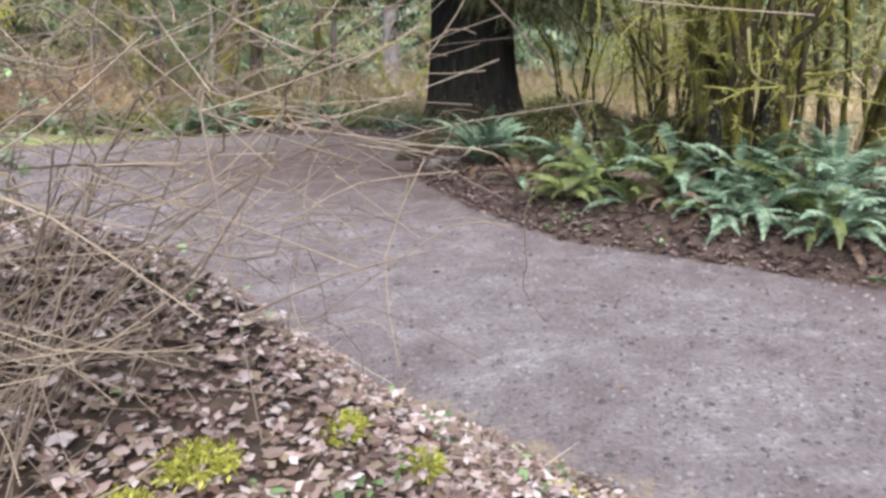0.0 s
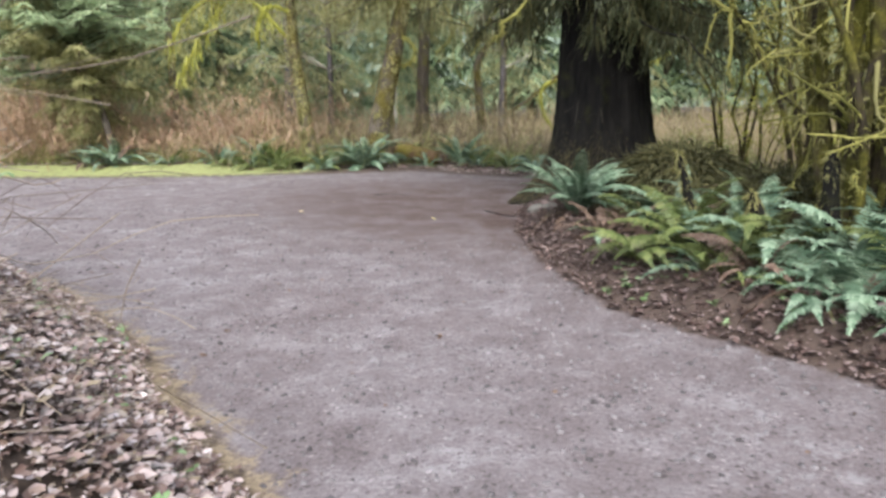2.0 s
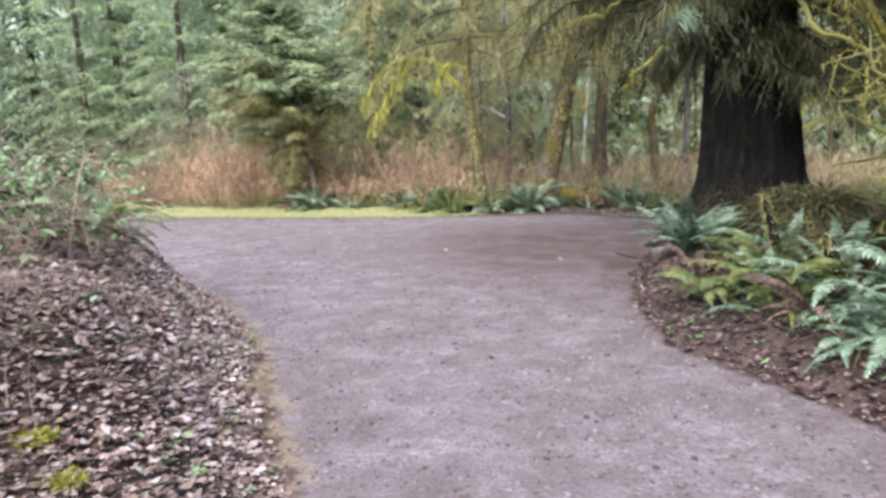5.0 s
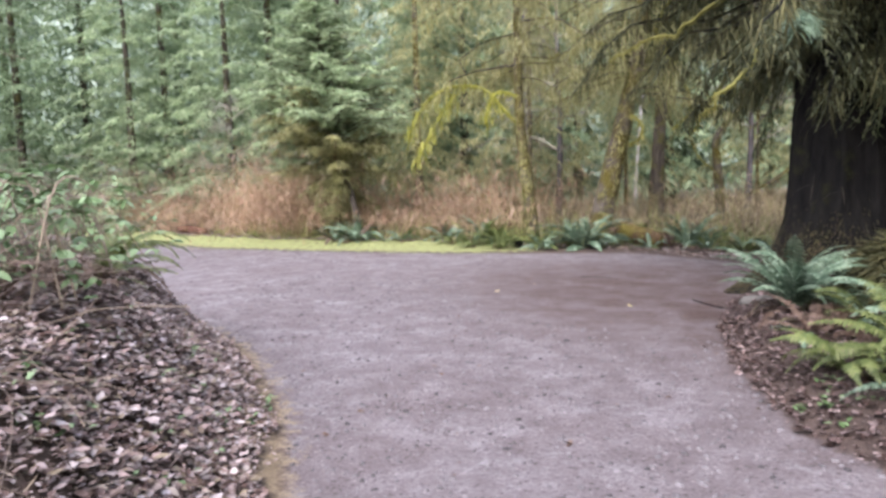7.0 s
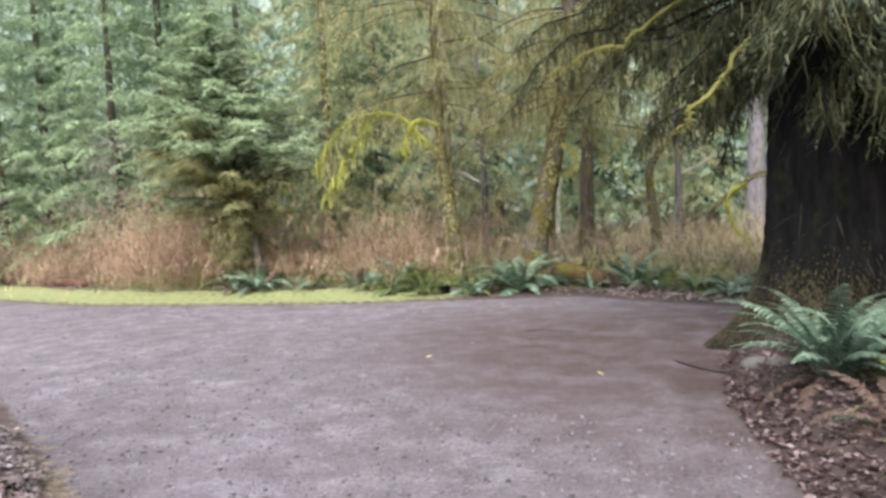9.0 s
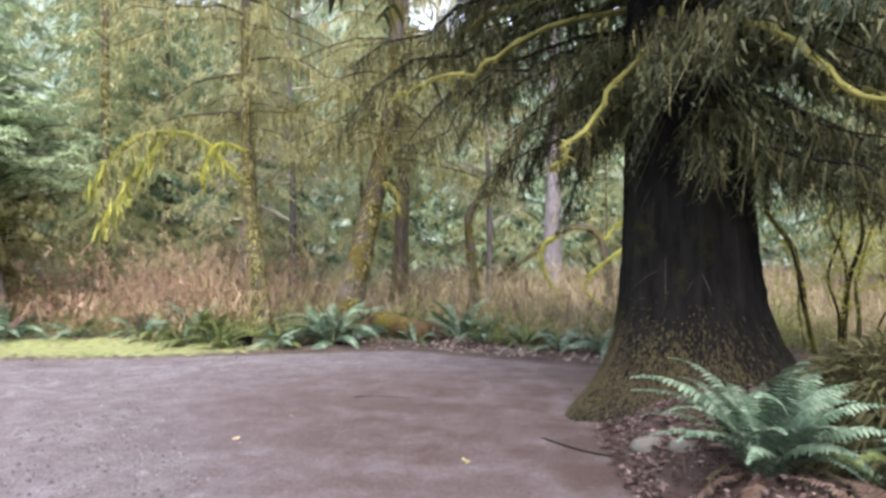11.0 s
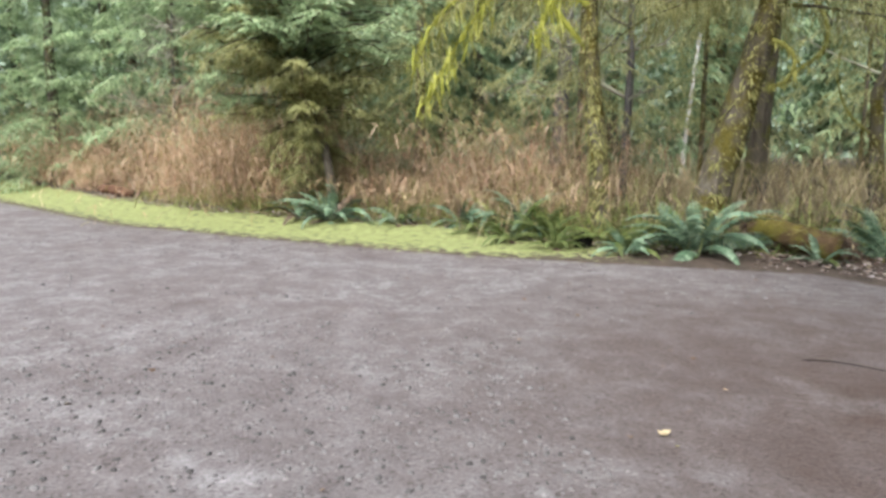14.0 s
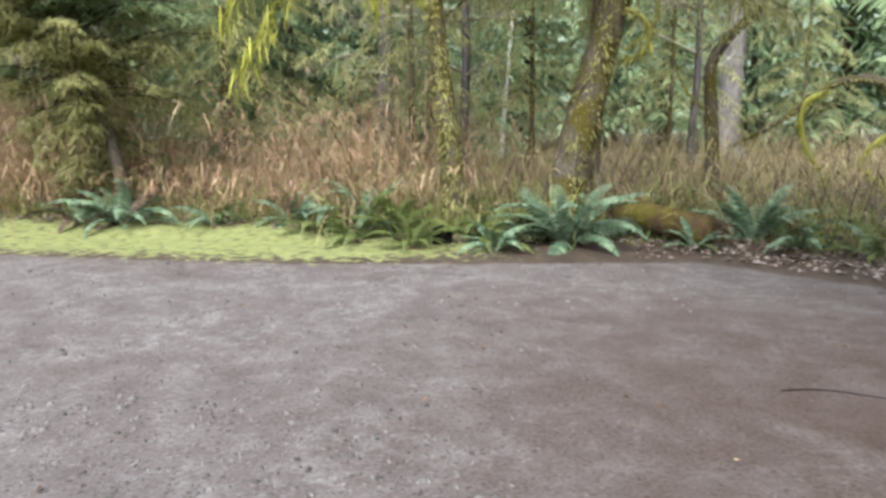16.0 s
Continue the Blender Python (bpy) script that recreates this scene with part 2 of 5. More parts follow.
LOG_RED = barky("red_rotten_wood", (0.05, 0.026, 0.018), (0.12, 0.06, 0.042), (0.10, 0.08, 0.03), 0.25, 9)
TWIG_GREY = leafy("lichen_twig", [(0.24, 0.23, 0.18), (0.36, 0.35, 0.28), (0.16, 0.14, 0.11)], 0.0, 0.8, 1)
LOG_MOSS = barky("rotten_log", (0.03, 0.02, 0.012), (0.085, 0.055, 0.032), (0.10, 0.09, 0.025), 0.5, 9)


# ---- shapes ----
rng = np.random.default_rng(7)
UP = np.array([0.0, 0.0, 1.0])


def unit(v):
    v = np.asarray(v, float)
    return v / np.maximum(np.linalg.norm(v, axis=-1, keepdims=True), 1e-9)


def rand(lo, hi, n=None):
    return rng.uniform(lo, hi, n)


class Shape:
    """Collects four-sided faces and turns them into one mesh."""

    def __init__(self):
        self.v, self.f, self.count = [], [], 0

    def add(self, verts, faces):
        verts = np.asarray(verts, float).reshape(-1, 3)
        self.v.append(verts)
        self.f.append(np.asarray(faces, int).reshape(-1, 4) + self.count)
        self.count += len(verts)
        return self

    def mesh(self, name, material, smooth=True):
        v = np.concatenate(self.v)
        f = np.concatenate(self.f)
        me = bpy.data.meshes.new(name)
        me.vertices.add(len(v))
        me.vertices.foreach_set("co", v.ravel())
        me.loops.add(f.size)
        me.loops.foreach_set("vertex_index", f.ravel())
        me.polygons.add(len(f))
        me.polygons.foreach_set("loop_start", np.arange(0, f.size, 4))
        me.polygons.foreach_set("use_smooth", np.full(len(f), smooth))
        me.update(calc_edges=True)
        me.validate()
        me.materials.append(material)
        return me

    def strips(self, base, way, side, length, width, droop=0.0, prof=(0.5, 1.0, 0.06)):
        """Narrow tapered ribbons from base along way, bent down by droop."""
        base, n = np.asarray(base, float), len(base)
        length, width = np.broadcast_to(length, n), np.broadcast_to(width, n)
        droop = np.broadcast_to(droop, n)
        prof = np.asarray(prof, float)
        k = len(prof)
        s = np.linspace(0, 1, k)
        p = base[:, None] + unit(way)[:, None] * (length[:, None] * s)[..., None]
        p[..., 2] -= droop[:, None] * length[:, None] * s ** 2
        off = unit(side)[:, None] * (width[:, None] * prof * 0.5)[..., None]
        v = np.stack([p - off, p + off], axis=2)
        a = (np.arange(n)[:, None] * k + np.arange(k - 1)) * 2
        return self.add(v, np.stack([a, a + 1, a + 3, a + 2], -1))

    def tube(self, pts, radii, sides=8, lump=0.0):
        """A round limb along pts; the ends close to points."""
        pts = np.asarray(pts, float)
        radii = np.broadcast_to(np.asarray(radii, float), len(pts))
        way = unit(np.gradient(pts, axis=0))
        ref = np.array([1.0, 0.1, 0.05]) if abs(way[:, 2]).mean() > 0.6 else UP
        a = unit(np.cross(way, ref))
        b = np.cross(way, a)
        th = np.linspace(0, 2 * math.pi, sides, endpoint=False)
        r = radii[:, None] * (1 + lump * rng.normal(0, 1, (len(pts), sides)))
        v = pts[:, None] + r[..., None] * (a[:, None] * np.cos(th)[None, :, None] + b[:, None] * np.sin(th)[None, :, None])
        i, j = np.meshgrid(np.arange(len(pts) - 1), np.arange(sides), indexing="ij")
        q = (j + 1) % sides
        return self.add(v, np.stack([i * sides + j, i * sides + q, (i + 1) * sides + q, (i + 1) * sides + j], -1))


def bend(points, n):
    """A smooth line of n points through the given ones."""
    p = np.asarray(points, float)
    t = np.linspace(0, len(p) - 1, n)
    k = np.clip(t.astype(int), 0, len(p) - 2)
    u = (t - k)[:, None]
    pad = np.concatenate([2 * p[:1] - p[1:2], p, 2 * p[-1:] - p[-2:-1]])
    a, b, c, d = pad[k], pad[k + 1], pad[k + 2], pad[k + 3]
    return 0.5 * (2 * b + (c - a) * u + (2 * a - 5 * b + 4 * c - d) * u ** 2 + (3 * b - a - 3 * c + d) * u ** 3)


def part(name, shape, material, parent, label="", smooth=True):
    ob = new(name, shape if isinstance(shape, bpy.types.Mesh) else shape.mesh(name, material, smooth))
    ob.parent = parent
    return tagged(ob, label, kind="stuff" if name in ("moss", "hanging_moss", "crown", "lower_crown", "branchwood", "leaves", "cane_tangle", "bark_growth") else "")


def thing(name, x, y, z, label, category, group="", kind=""):
    ob = new(name)
    ob.matrix_basis = pose(x, y, z)
    return tagged(ob, label, category, group, kind)


# ---- plan of the ground ----
LEFT_EDGE = [(4.6, -2.2), (2.1, 0.2), (0.7, 1.88), (-0.05, 2.6), (-0.78, 3.15), (-1.85, 4.05), (-3.4, 5.0), (-5.3, 5.75), (-8.6, 7.1), (-14, 8.9), (-22, 10.5), (-45, 15)]
FAR_EDGE = [(-45, 17.5), (-22, 12.9), (-14, 11.9), (-11, 12.2), (-7.3, 12.75), (-5.2, 13.4), (-3.3, 14.0), (-1.8, 13.3), (-0.5, 12.8), (1.5, 12.6), (3.0, 12.9)]
RIGHT_EDGE = [(3.0, 12.3), (1.6, 11.7), (0.4, 10.9), (-0.5, 9.6), (-0.25, 8.0), (0.22, 6.6), (0.9, 5.3), (1.63, 4.75), (2.3, 4.2), (3.0, 3.7), (6.5, 1.2)]


def distance(px, py, line, closed=False):
    line = list(line) + ([line[0]] if closed else [])
    best = np.full(px.shape, 1e9)
    for (ax, ay), (bx, by) in zip(line[:-1], line[1:]):
        dx, dy = bx - ax, by - ay
        u = np.clip(((px - ax) * dx + (py - ay) * dy) / (dx * dx + dy * dy), 0, 1)
        best = np.minimum(best, np.hypot(px - ax - u * dx, py - ay - u * dy))
    return best


def inside(px, py, line):
    r = np.zeros(px.shape, bool)
    for (ax, ay), (bx, by) in zip(line, line[1:] + line[:1]):
        if ay != by:
            r ^= ((ay > py) != (by > py)) & (px < (bx - ax) * (py - ay) / (by - ay) + ax)
    return r


ROAD = LEFT_EDGE + FAR_EDGE + RIGHT_EDGE


def sstep(lo, hi, v):
    u = np.clip((np.asarray(v, float) - lo) / (hi - lo), 0, 1)
    return u * u * (3 - 2 * u)


def lumps(x, y):
    return (np.sin(1.7 * x + 0.6 * y) * np.sin(1.3 * y - 0.5 * x + 1) + 0.6 * np.sin(3.9 * x - 2.1 * y) * np.sin(3.1 * y + 1.7 * x)
            + 0.4 * np.sin(8.3 * x + 5 * y) * np.sin(7.1 * y - 3 * x)) / 2


LATTICE = np.random.default_rng(3).random((64, 64))


def patches(x, y, scale):
    """Smooth random patches between 0 and 1."""
    u, v = np.asarray(x, float) * scale + 200.0, np.asarray(y, float) * scale + 200.0
    i, j = np.floor(u).astype(int), np.floor(v).astype(int)
    a, b = u - i, v - j
    a, b = a * a * (3 - 2 * a), b * b * (3 - 2 * b)
    g = lambda p, q: LATTICE[p % 64, q % 64]
    return (g(i, j) * (1 - a) + g(i + 1, j) * a) * (1 - b) + (g(i, j + 1) * (1 - a) + g(i + 1, j + 1) * a) * b


def zones(x, y):
    """How far a place lies outside the gravel beyond each of its three edges (0 on the gravel)."""
    x, y = np.asarray(x, float), np.asarray(y, float)
    d = [distance(x, y, e) for e in (LEFT_EDGE, FAR_EDGE, RIGHT_EDGE)]
    out = ~inside(x, y, ROAD)
    near = np.argmin(d, axis=0)
    return [np.where(out & (near == i), d[i], 0.0) for i in range(3)], np.where(out, -np.min(d, axis=0), np.min(d, axis=0))


def height(x, y):
    x, y = np.asarray(x, float), np.asarray(y, float)
    (left, far, right), _ = zones(x, y)
    tall = 0.10 + 0.78 * sstep(0.9, 2.6, np.hypot(x - 0.2, y + 0.2))
    tall = tall * (1 - 0.75 * sstep(-4.2, -6.0, x))
    near = 1 - sstep(25, 60, np.hypot(x, y - 8))
    return (tall * sstep(0, 1.15, left) + 0.22 * sstep(0, 0.55, right) + 0.10 * sstep(1.0, 2.2, far)
            + near * lumps(x, y) * (0.008 + 0.05 * sstep(0, 0.8, left) + 0.04 * sstep(0, 0.8, right) + 0.05 * sstep(1.5, 2.6, far)))


def axis(lo, hi, fine, reach):
    core = np.arange(lo, hi + 1e-6, fine)
    step, out = fine, [0.0]
    while out[-1] < reach:
        step *= 1.22
        out.append(out[-1] + step)
    out = np.array(out[1:])
    return np.concatenate([lo - out[::-1], core, hi + out])


def lay_ground():
    xs, ys = axis(-15, 5, 0.085, 700), axis(-1, 17, 0.085, 700)
    gx, gy = np.meshgrid(xs, ys, indexing="ij")
    px, py = gx.ravel(), gy.ravel()
    pz = height(px, py)
    (left, far, right), depth = zones(px, py)
    ny = len(ys)
    i, j = np.meshgrid(np.arange(len(xs) - 1), np.arange(ny - 1), indexing="ij")
    quads = np.stack([i * ny + j, (i + 1) * ny + j, (i + 1) * ny + j + 1, i * ny + j + 1], -1).reshape(-1, 4)
    vx = -px
    end = sstep(3.9, 7.0, vx)
    verge = 0.78 * sstep(-0.55, 0.85, np.where(depth > 0, -distance(px, py, FAR_EDGE), far)) * (1 - sstep(1.9, 2.4, far + 1.6 * (1 - end))) * end
    verge = np.where((left > 0) | (right > 0), 0, verge)
    attrs = {
        "gravel": sstep(-0.22, 0.22, depth),
        "verge": verge,
        "straw": sstep(-0.35, 0.05, np.where(depth > 0, -distance(px, py, LEFT_EDGE), left)) * (1 - sstep(0.05, 0.35, left)) * (1 - sstep(-4, -7, px)) * 0.55 * ((depth > 0) | (left > 0)),
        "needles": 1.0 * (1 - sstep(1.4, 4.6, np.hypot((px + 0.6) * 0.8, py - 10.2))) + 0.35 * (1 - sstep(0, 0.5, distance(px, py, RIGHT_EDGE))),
    }
    cx, cy = px[quads].mean(1), py[quads].mean(1)
    _, face_depth = zones(cx, cy)
    face_verge = verge[quads].mean(1)
    kind = np.where(face_verge > 0.5, 1, np.where(face_depth > 0, 2, 0))
    for k, name, label, cat in ((0, "ground", "forest floor of dark soil under dead leaves", "ground"),
                                (1, "grass_verge", "bright yellow-green mossy grass verge along the gravel", "verge"),
                                (2, "path", "wide grey-brown gravel path with pale scuffed patches", "path")):
        sel = quads[kind == k]
        used, idx = np.unique(sel, return_inverse=True)
        s = Shape().add(np.stack([px, py, pz], -1)[used], idx.reshape(-1, 4))
        me = s.mesh(name, GROUND)
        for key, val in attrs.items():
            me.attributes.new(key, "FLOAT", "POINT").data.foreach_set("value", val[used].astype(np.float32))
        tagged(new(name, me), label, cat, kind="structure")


lay_ground()


def h1(x, y):
    return float(height(np.array([x]), np.array([y]))[0])


def scatter(n, x0, x1, y0, y1, keep):
    """n places in a stretch of the plan for which keep(x, y) is true."""
    xs, ys = np.empty(0), np.empty(0)
    while len(xs) < n:
        x, y = rand(x0, x1, 2 * n), rand(y0, y1, 2 * n)
        m = keep(x, y)
        xs, ys = np.concatenate([xs, x[m]]), np.concatenate([ys, y[m]])
    return xs[:n], ys[:n]


def any_way(n, up=0.0):
    a = rand(0, 2 * math.pi, n)
    return np.stack([np.cos(a), np.sin(a), np.full(n, up) if np.isscalar(up) else up], -1), np.stack([-np.sin(a), np.cos(a), np.zeros(n)], -1)


# ---- trees ----
def crown(shape, trunk_at, boughs, spacing=0.09, twig=0.34, needle=0.07, needle_width=0.014, fine=True, m=9, sag=0.25, hang=None, wood=None, drop=0.45):
    """Conifer boughs. boughs: (height, azimuth, length, rise, droop). hang: a shape for moss under the boughs."""
    for z, az, length, rise, droop in boughs:
        s = np.linspace(0, 1, 9)
        flat = np.array([math.cos(az), math.sin(az), 0])
        line = np.asarray(trunk_at(z)) + flat * (length * s)[:, None] + UP * (length * (rise * s - droop * s ** 2))[:, None]
        line = line + np.cumsum(rng.normal(0, 0.038 * length, (9, 3)) * s[:, None], 0)
        if wood is not None:
            wood.tube(line, 0.011 * length * (1.05 - s) + 0.004, 5)
        n = max(6, int(length / spacing))
        u = np.sort(rand(0.04, 1.0, n))
        base = np.stack([np.interp(u, s, line[:, k]) for k in range(3)], -1)
        tan = unit(flat + UP * (rise - 2 * droop * u)[:, None])
        side = np.cross(tan, UP) * np.where(np.arange(n) % 2, 1, -1)[:, None]
        tl = (twig * length * 0.5 * (1.15 - u) + 0.10) * rand(0.7, 1.25, n)
        way = unit(tan * rand(0.35, 0.9, n)[:, None] + side + UP * rand(-drop, 0.15, n)[:, None])
        if fine:
            w = np.repeat(way, m, 0)
            q = np.tile(np.linspace(0.05, 1, m), n)
            b = np.repeat(base, m, 0) + w * (np.repeat(tl, m) * q)[:, None] - UP * (sag * np.repeat(tl, m) * q ** 2)[:, None]
            across = unit(np.cross(w, UP + rng.normal(0, 0.25, w.shape))) * np.where(np.arange(n * m) % 2, 1, -1)[:, None]
            d = unit(w * 0.75 + across * 0.8 + rng.normal(0, 0.22, w.shape))
            shape.strips(b, d, np.cross(d, UP + rng.normal(0, 0.3, d.shape)), needle * rand(0.7, 1.4, n * m), needle_width, 0.3, (1.0, 0.25))
        shape.strips(base, way, np.cross(way, UP + rng.normal(0, 0.3, way.shape)), tl, 0.012 if fine else needle_width, sag, (1.0, 0.9, 0.2) if not fine else (1, 0.3))
        if hang is not None:
            k = int(length * hang[1])
            u = rand(0.05, 1.0, k)
            b = np.stack([np.interp(u, s, line[:, j]) for j in range(3)], -1) + rng.normal(0, 0.09, (k, 3)) * np.array([1, 1, 0.3])
            d, sd = any_way(k, -2.2)
            hang[0].strips(b, d, sd, hang[2] * rand(0.2, 1.0, k) ** 2, rand(0.007, 0.018, k), 0, (0.6, 1.0, 0.6, 0.1))


def whorls(z0, z1, n, l0, l1, rise=0.15, droop=0.35, seed_turn=0.0, power=0.8, bias=1.0):
    """Boughs spread up a stem, long below and short at the top."""
    out = []
    for i in range(n):
        u = ((i + rng.uniform(0, 1)) / n) ** bias
        z = z0 + (z1 - z0) * u
        out.append((z, seed_turn + i * 2.399 + rng.normal(0, 0.25), (l0 + (l1 - l0) * u ** power) * rng.uniform(0.75, 1.2), rise + rng.normal(0, 0.06), droop * rng.uniform(0.7, 1.3)))
    return out


def stem(height_m, r, x=0.0, y=0.0, lean=(0, 0), n=14, sides=10, lump=0.03, wander=0.03):
    u = np.linspace(0, 1, n)
    w = np.cumsum(rng.normal(0, wander, (n, 2)), 0) * u[:, None]
    pts = np.stack([x + lean[0] * u * height_m + w[:, 0], y + lean[1] * u * height_m + w[:, 1], -0.15 + u * (height_m + 0.15)], -1)
    rad = r * (1.0 - 0.93 * u) * (1 + 0.5 * np.exp(-u * height_m / 0.35))
    return pts, rad


def far_conifer(height_m, boughs, length, material, bark, seed_turn, low=0.8, width=0.075, label="", droop=0.35, spacing=0.1, fine=False, needle=0.13, girth=None, dense=11.0, m=6):
    ob = new("conifer")
    t = Shape()
    pts, rad = stem(height_m, girth or 0.011 * height_m + 0.07, n=10)
    t.tube(pts, rad, 7)
    c = Shape()
    top = min(dense, height_m * 0.98)
    at_top = length * (1 - 0.75 * top / height_m)
    crown(c, lambda z: (0, 0, z), whorls(low, top, boughs, length, at_top, 0.10, droop, seed_turn, power=1.0, bias=1.1), spacing=spacing, twig=0.42, needle_width=width, fine=fine, m=m, needle=needle, sag=0.35)
    if top < height_m * 0.9:
        crown(c, lambda z: (0, 0, z), whorls(top, height_m * 0.98, 70, at_top, 0.25, 0.12, droop, seed_turn), spacing=0.16, twig=0.5, needle_width=0.12, fine=False, sag=0.4)
    part("trunk", t, bark, ob)
    part("crown", c, material, ob)
    return tagged(ob, label, "tree", "conifers of the far forest edge")


def trunk_radius(th, z):
    """Radius of the old trunk: fluted, with bark ridges and spreading roots."""
    low = np.maximum(z, 0)
    core = 0.57 * (1 - np.maximum(0, z - 1.5) * 0.043) + 0.10 * np.exp(-low / 0.9)
    r = core * (1 + 0.035 * np.sin(7 * th + 0.3 * z) + 0.025 * np.sin(13 * th + 1 + 0.5 * z)) + 0.028 * np.abs(np.sin(10.5 * th + 1.3 * np.sin(1.1 * z + 2 * th) + 0.6 * np.sin(3.1 * z))) + 0.014 * np.abs(np.sin(23 * th + 1.7 * np.sin(2.3 * z + th)))
    for az, reach, sharp in ((230, 0.70, 12), (196, 0.35, 6), (285, 0.5, 6), (340, 0.6, 6), (60, 0.6, 5), (110, 0.5, 5)):
        r = r + np.exp(-low / (0.38 if az == 230 else 0.5)) * reach * np.exp(sharp * (np.cos(th - radians(az)) - 1))
    return r


def old_spruce():
    """The old tree beside the path: a fluted dark trunk with spreading roots and drooping mossy boughs."""
    ob = thing("old_spruce", 0.44, 11.1, 0.0, "huge old conifer with dark fluted bark and drooping mossy boughs", "tree")
    t = Shape()
    sides, zs = 120, np.concatenate([[-0.25, 0.0], np.linspace(0.08, 4.5, 56), np.linspace(5.2, 20, 16)])
    th = np.linspace(0, 2 * math.pi, sides, endpoint=False)
    rings = []
    for z in zs:
        r = trunk_radius(th, z) + rng.normal(0, 0.005, sides)
        rings.append(np.stack([r * np.cos(th), r * np.sin(th), np.full(sides, z)], -1))
    i, j = np.meshgrid(np.arange(len(zs) - 1), np.arange(sides), indexing="ij")
    q = (j + 1) % sides
    t.add(np.array(rings), np.stack([i * sides + j, i * sides + q, (i + 1) * sides + q, (i + 1) * sides + j], -1))
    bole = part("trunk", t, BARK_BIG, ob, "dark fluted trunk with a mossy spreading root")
    green, moss, wood = Shape(), Shape(), Shape()
    low = []
    for a in np.linspace(0, 2 * math.pi, 54, endpoint=False) + rng.normal(0, 0.1, 54):
        facing = math.cos(a - radians(250)) > 0.1
        low.append((rng.uniform(3.4, 6.4), a, rng.uniform(1.6, 2.9) if facing else rng.uniform(2.4, 3.8), rng.uniform(0.0, 0.15), rng.uniform(0.22, 0.42)))
    low += [(3.2, radians(268), 4.75, 0.05, 0.20), (3.6, radians(180), 3.0, 0.0, 0.26), (3.1, radians(176), 2.0, -0.05, 0.32), (3.0, radians(200), 1.5, -0.1, 0.3), (2.5, radians(5), 2.6, 0.0, 0.2), (2.6, radians(330), 2.0, 0.0, 0.2), (2.6, radians(30), 2.6, 0, 0.15), (2.9, radians(160), 2.2, 0, 0.35), (4.1, radians(150), 4.3, 0.02, 0.22), (3.9, radians(140), 4.0, 0.02, 0.24), (4.3, radians(161), 4.4, 0.0, 0.22), (3.7, radians(126), 3.6, 0.0, 0.25), (4.6, radians(171), 4.0, 0.0, 0.22)]
    low += [(rng.uniform(3.0, 3.9), radians(q), rng.uniform(1.1, 1.9), 0.0, rng.uniform(0.45, 0.75)) for q in (140, 150, 160, 170, 182, 194, 206, 318, 326, 334, 342, 350, 358)]
    low += [(rng.uniform(2.3, 3.6), radians(q), rng.uniform(1.6, 2.6), 0.0, rng.uniform(0.25, 0.45)) for q in (300, 308, 316, 324, 332, 340, 350, 0, 10)]
    # long high boughs added above the view, only to shade the fern bank
    low += [(rng.uniform(4.6, 7.0), radians(q), rng.uniform(3.6, 5.6), 0.05, rng.uniform(0.12, 0.22)) for q in range(262, 366, 5)]
    low += [(rng.uniform(2.7, 3.8), radians(rng.uniform(165, 330)), rng.uniform(0.9, 1.5), 0.0, rng.uniform(0.3, 0.8)) for _ in range(16)]
    # upper crown, out of view, made wide to keep light off trunk and bank
    crown(green, lambda z: (0, 0, z), whorls(5.0, 20, 110, 4.8, 0.4, 0.1, 0.3, power=1.3), spacing=0.14, twig=0.45, needle_width=0.09, fine=False, sag=0.6)
    crown(green, lambda z: (0, 0, z), low, spacing=0.06, twig=0.32, needle=0.075, needle_width=0.016, m=13, sag=0.8, hang=(moss, 120, 0.45), wood=wood, drop=1.1)
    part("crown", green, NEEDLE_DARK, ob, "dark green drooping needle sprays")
    # moss under these boughs takes the copy darkened for shade
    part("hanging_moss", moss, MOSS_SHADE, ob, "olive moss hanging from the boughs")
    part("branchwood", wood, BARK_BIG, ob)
    for line in ([(-0.25, -0.45, 3.75), (-0.34, -0.56, 3.42), (-0.58, -0.95, 2.99), (-0.9, -1.38, 2.54), (-1.0, -1.5, 2.35)],
                 [(-0.4, 0.05, 4.0), (-1.6, 0.0, 3.68), (-2.14, 0.02, 3.43), (-2.56, 0.01, 3.36), (-2.9, 0.1, 3.2)],
                 [(-0.4, 0.3, 3.9), (-1.5, 1.2, 3.35), (-1.88, 1.53, 2.86), (-2.16, 1.35, 2.5), (-2.34, 1.23, 2.08)],
                 [(-0.4, 0.1, 4.1), (-1.7, 0.45, 4.2), (-2.4, 0.55, 3.95), (-2.75, 0.6, 3.45), (-2.6, 0.6, 2.95)],
                 [(0.3, -0.5, 3.6), (0.75, -1.2, 3.2), (1.0, -1.7, 2.6), (1.5, -2.0, 2.3), (1.6, -2.3, 1.7)],
                 [(0.5, -0.3, 3.2), (1.2, -0.7, 2.9), (1.7, -1.1, 2.3), (2.1, -1.2, 1.6)]):
        b = Shape()
        line = bend(line, 30) + np.cumsum(rng.normal(0, 0.022, (30, 3)), 0)
        b.tube(line, np.linspace(0.035, 0.012, 30), 7, 0.25)
        fuzz(b, line, 420, 0.03, 0.10)
        part("mossy_limb", b, MOSS_SHRUB, bole, "curved limb coated in yellow-green moss")
    tuft = Shape()
    n = 15000
    a, z = radians(220) + rng.normal(0, 0.9, n), np.minimum(np.abs(rng.normal(0, 0.30, n)), 1.2)
    out = np.stack([np.cos(a), np.sin(a), np.zeros(n)], -1)
    rr = trunk_radius(a, z)
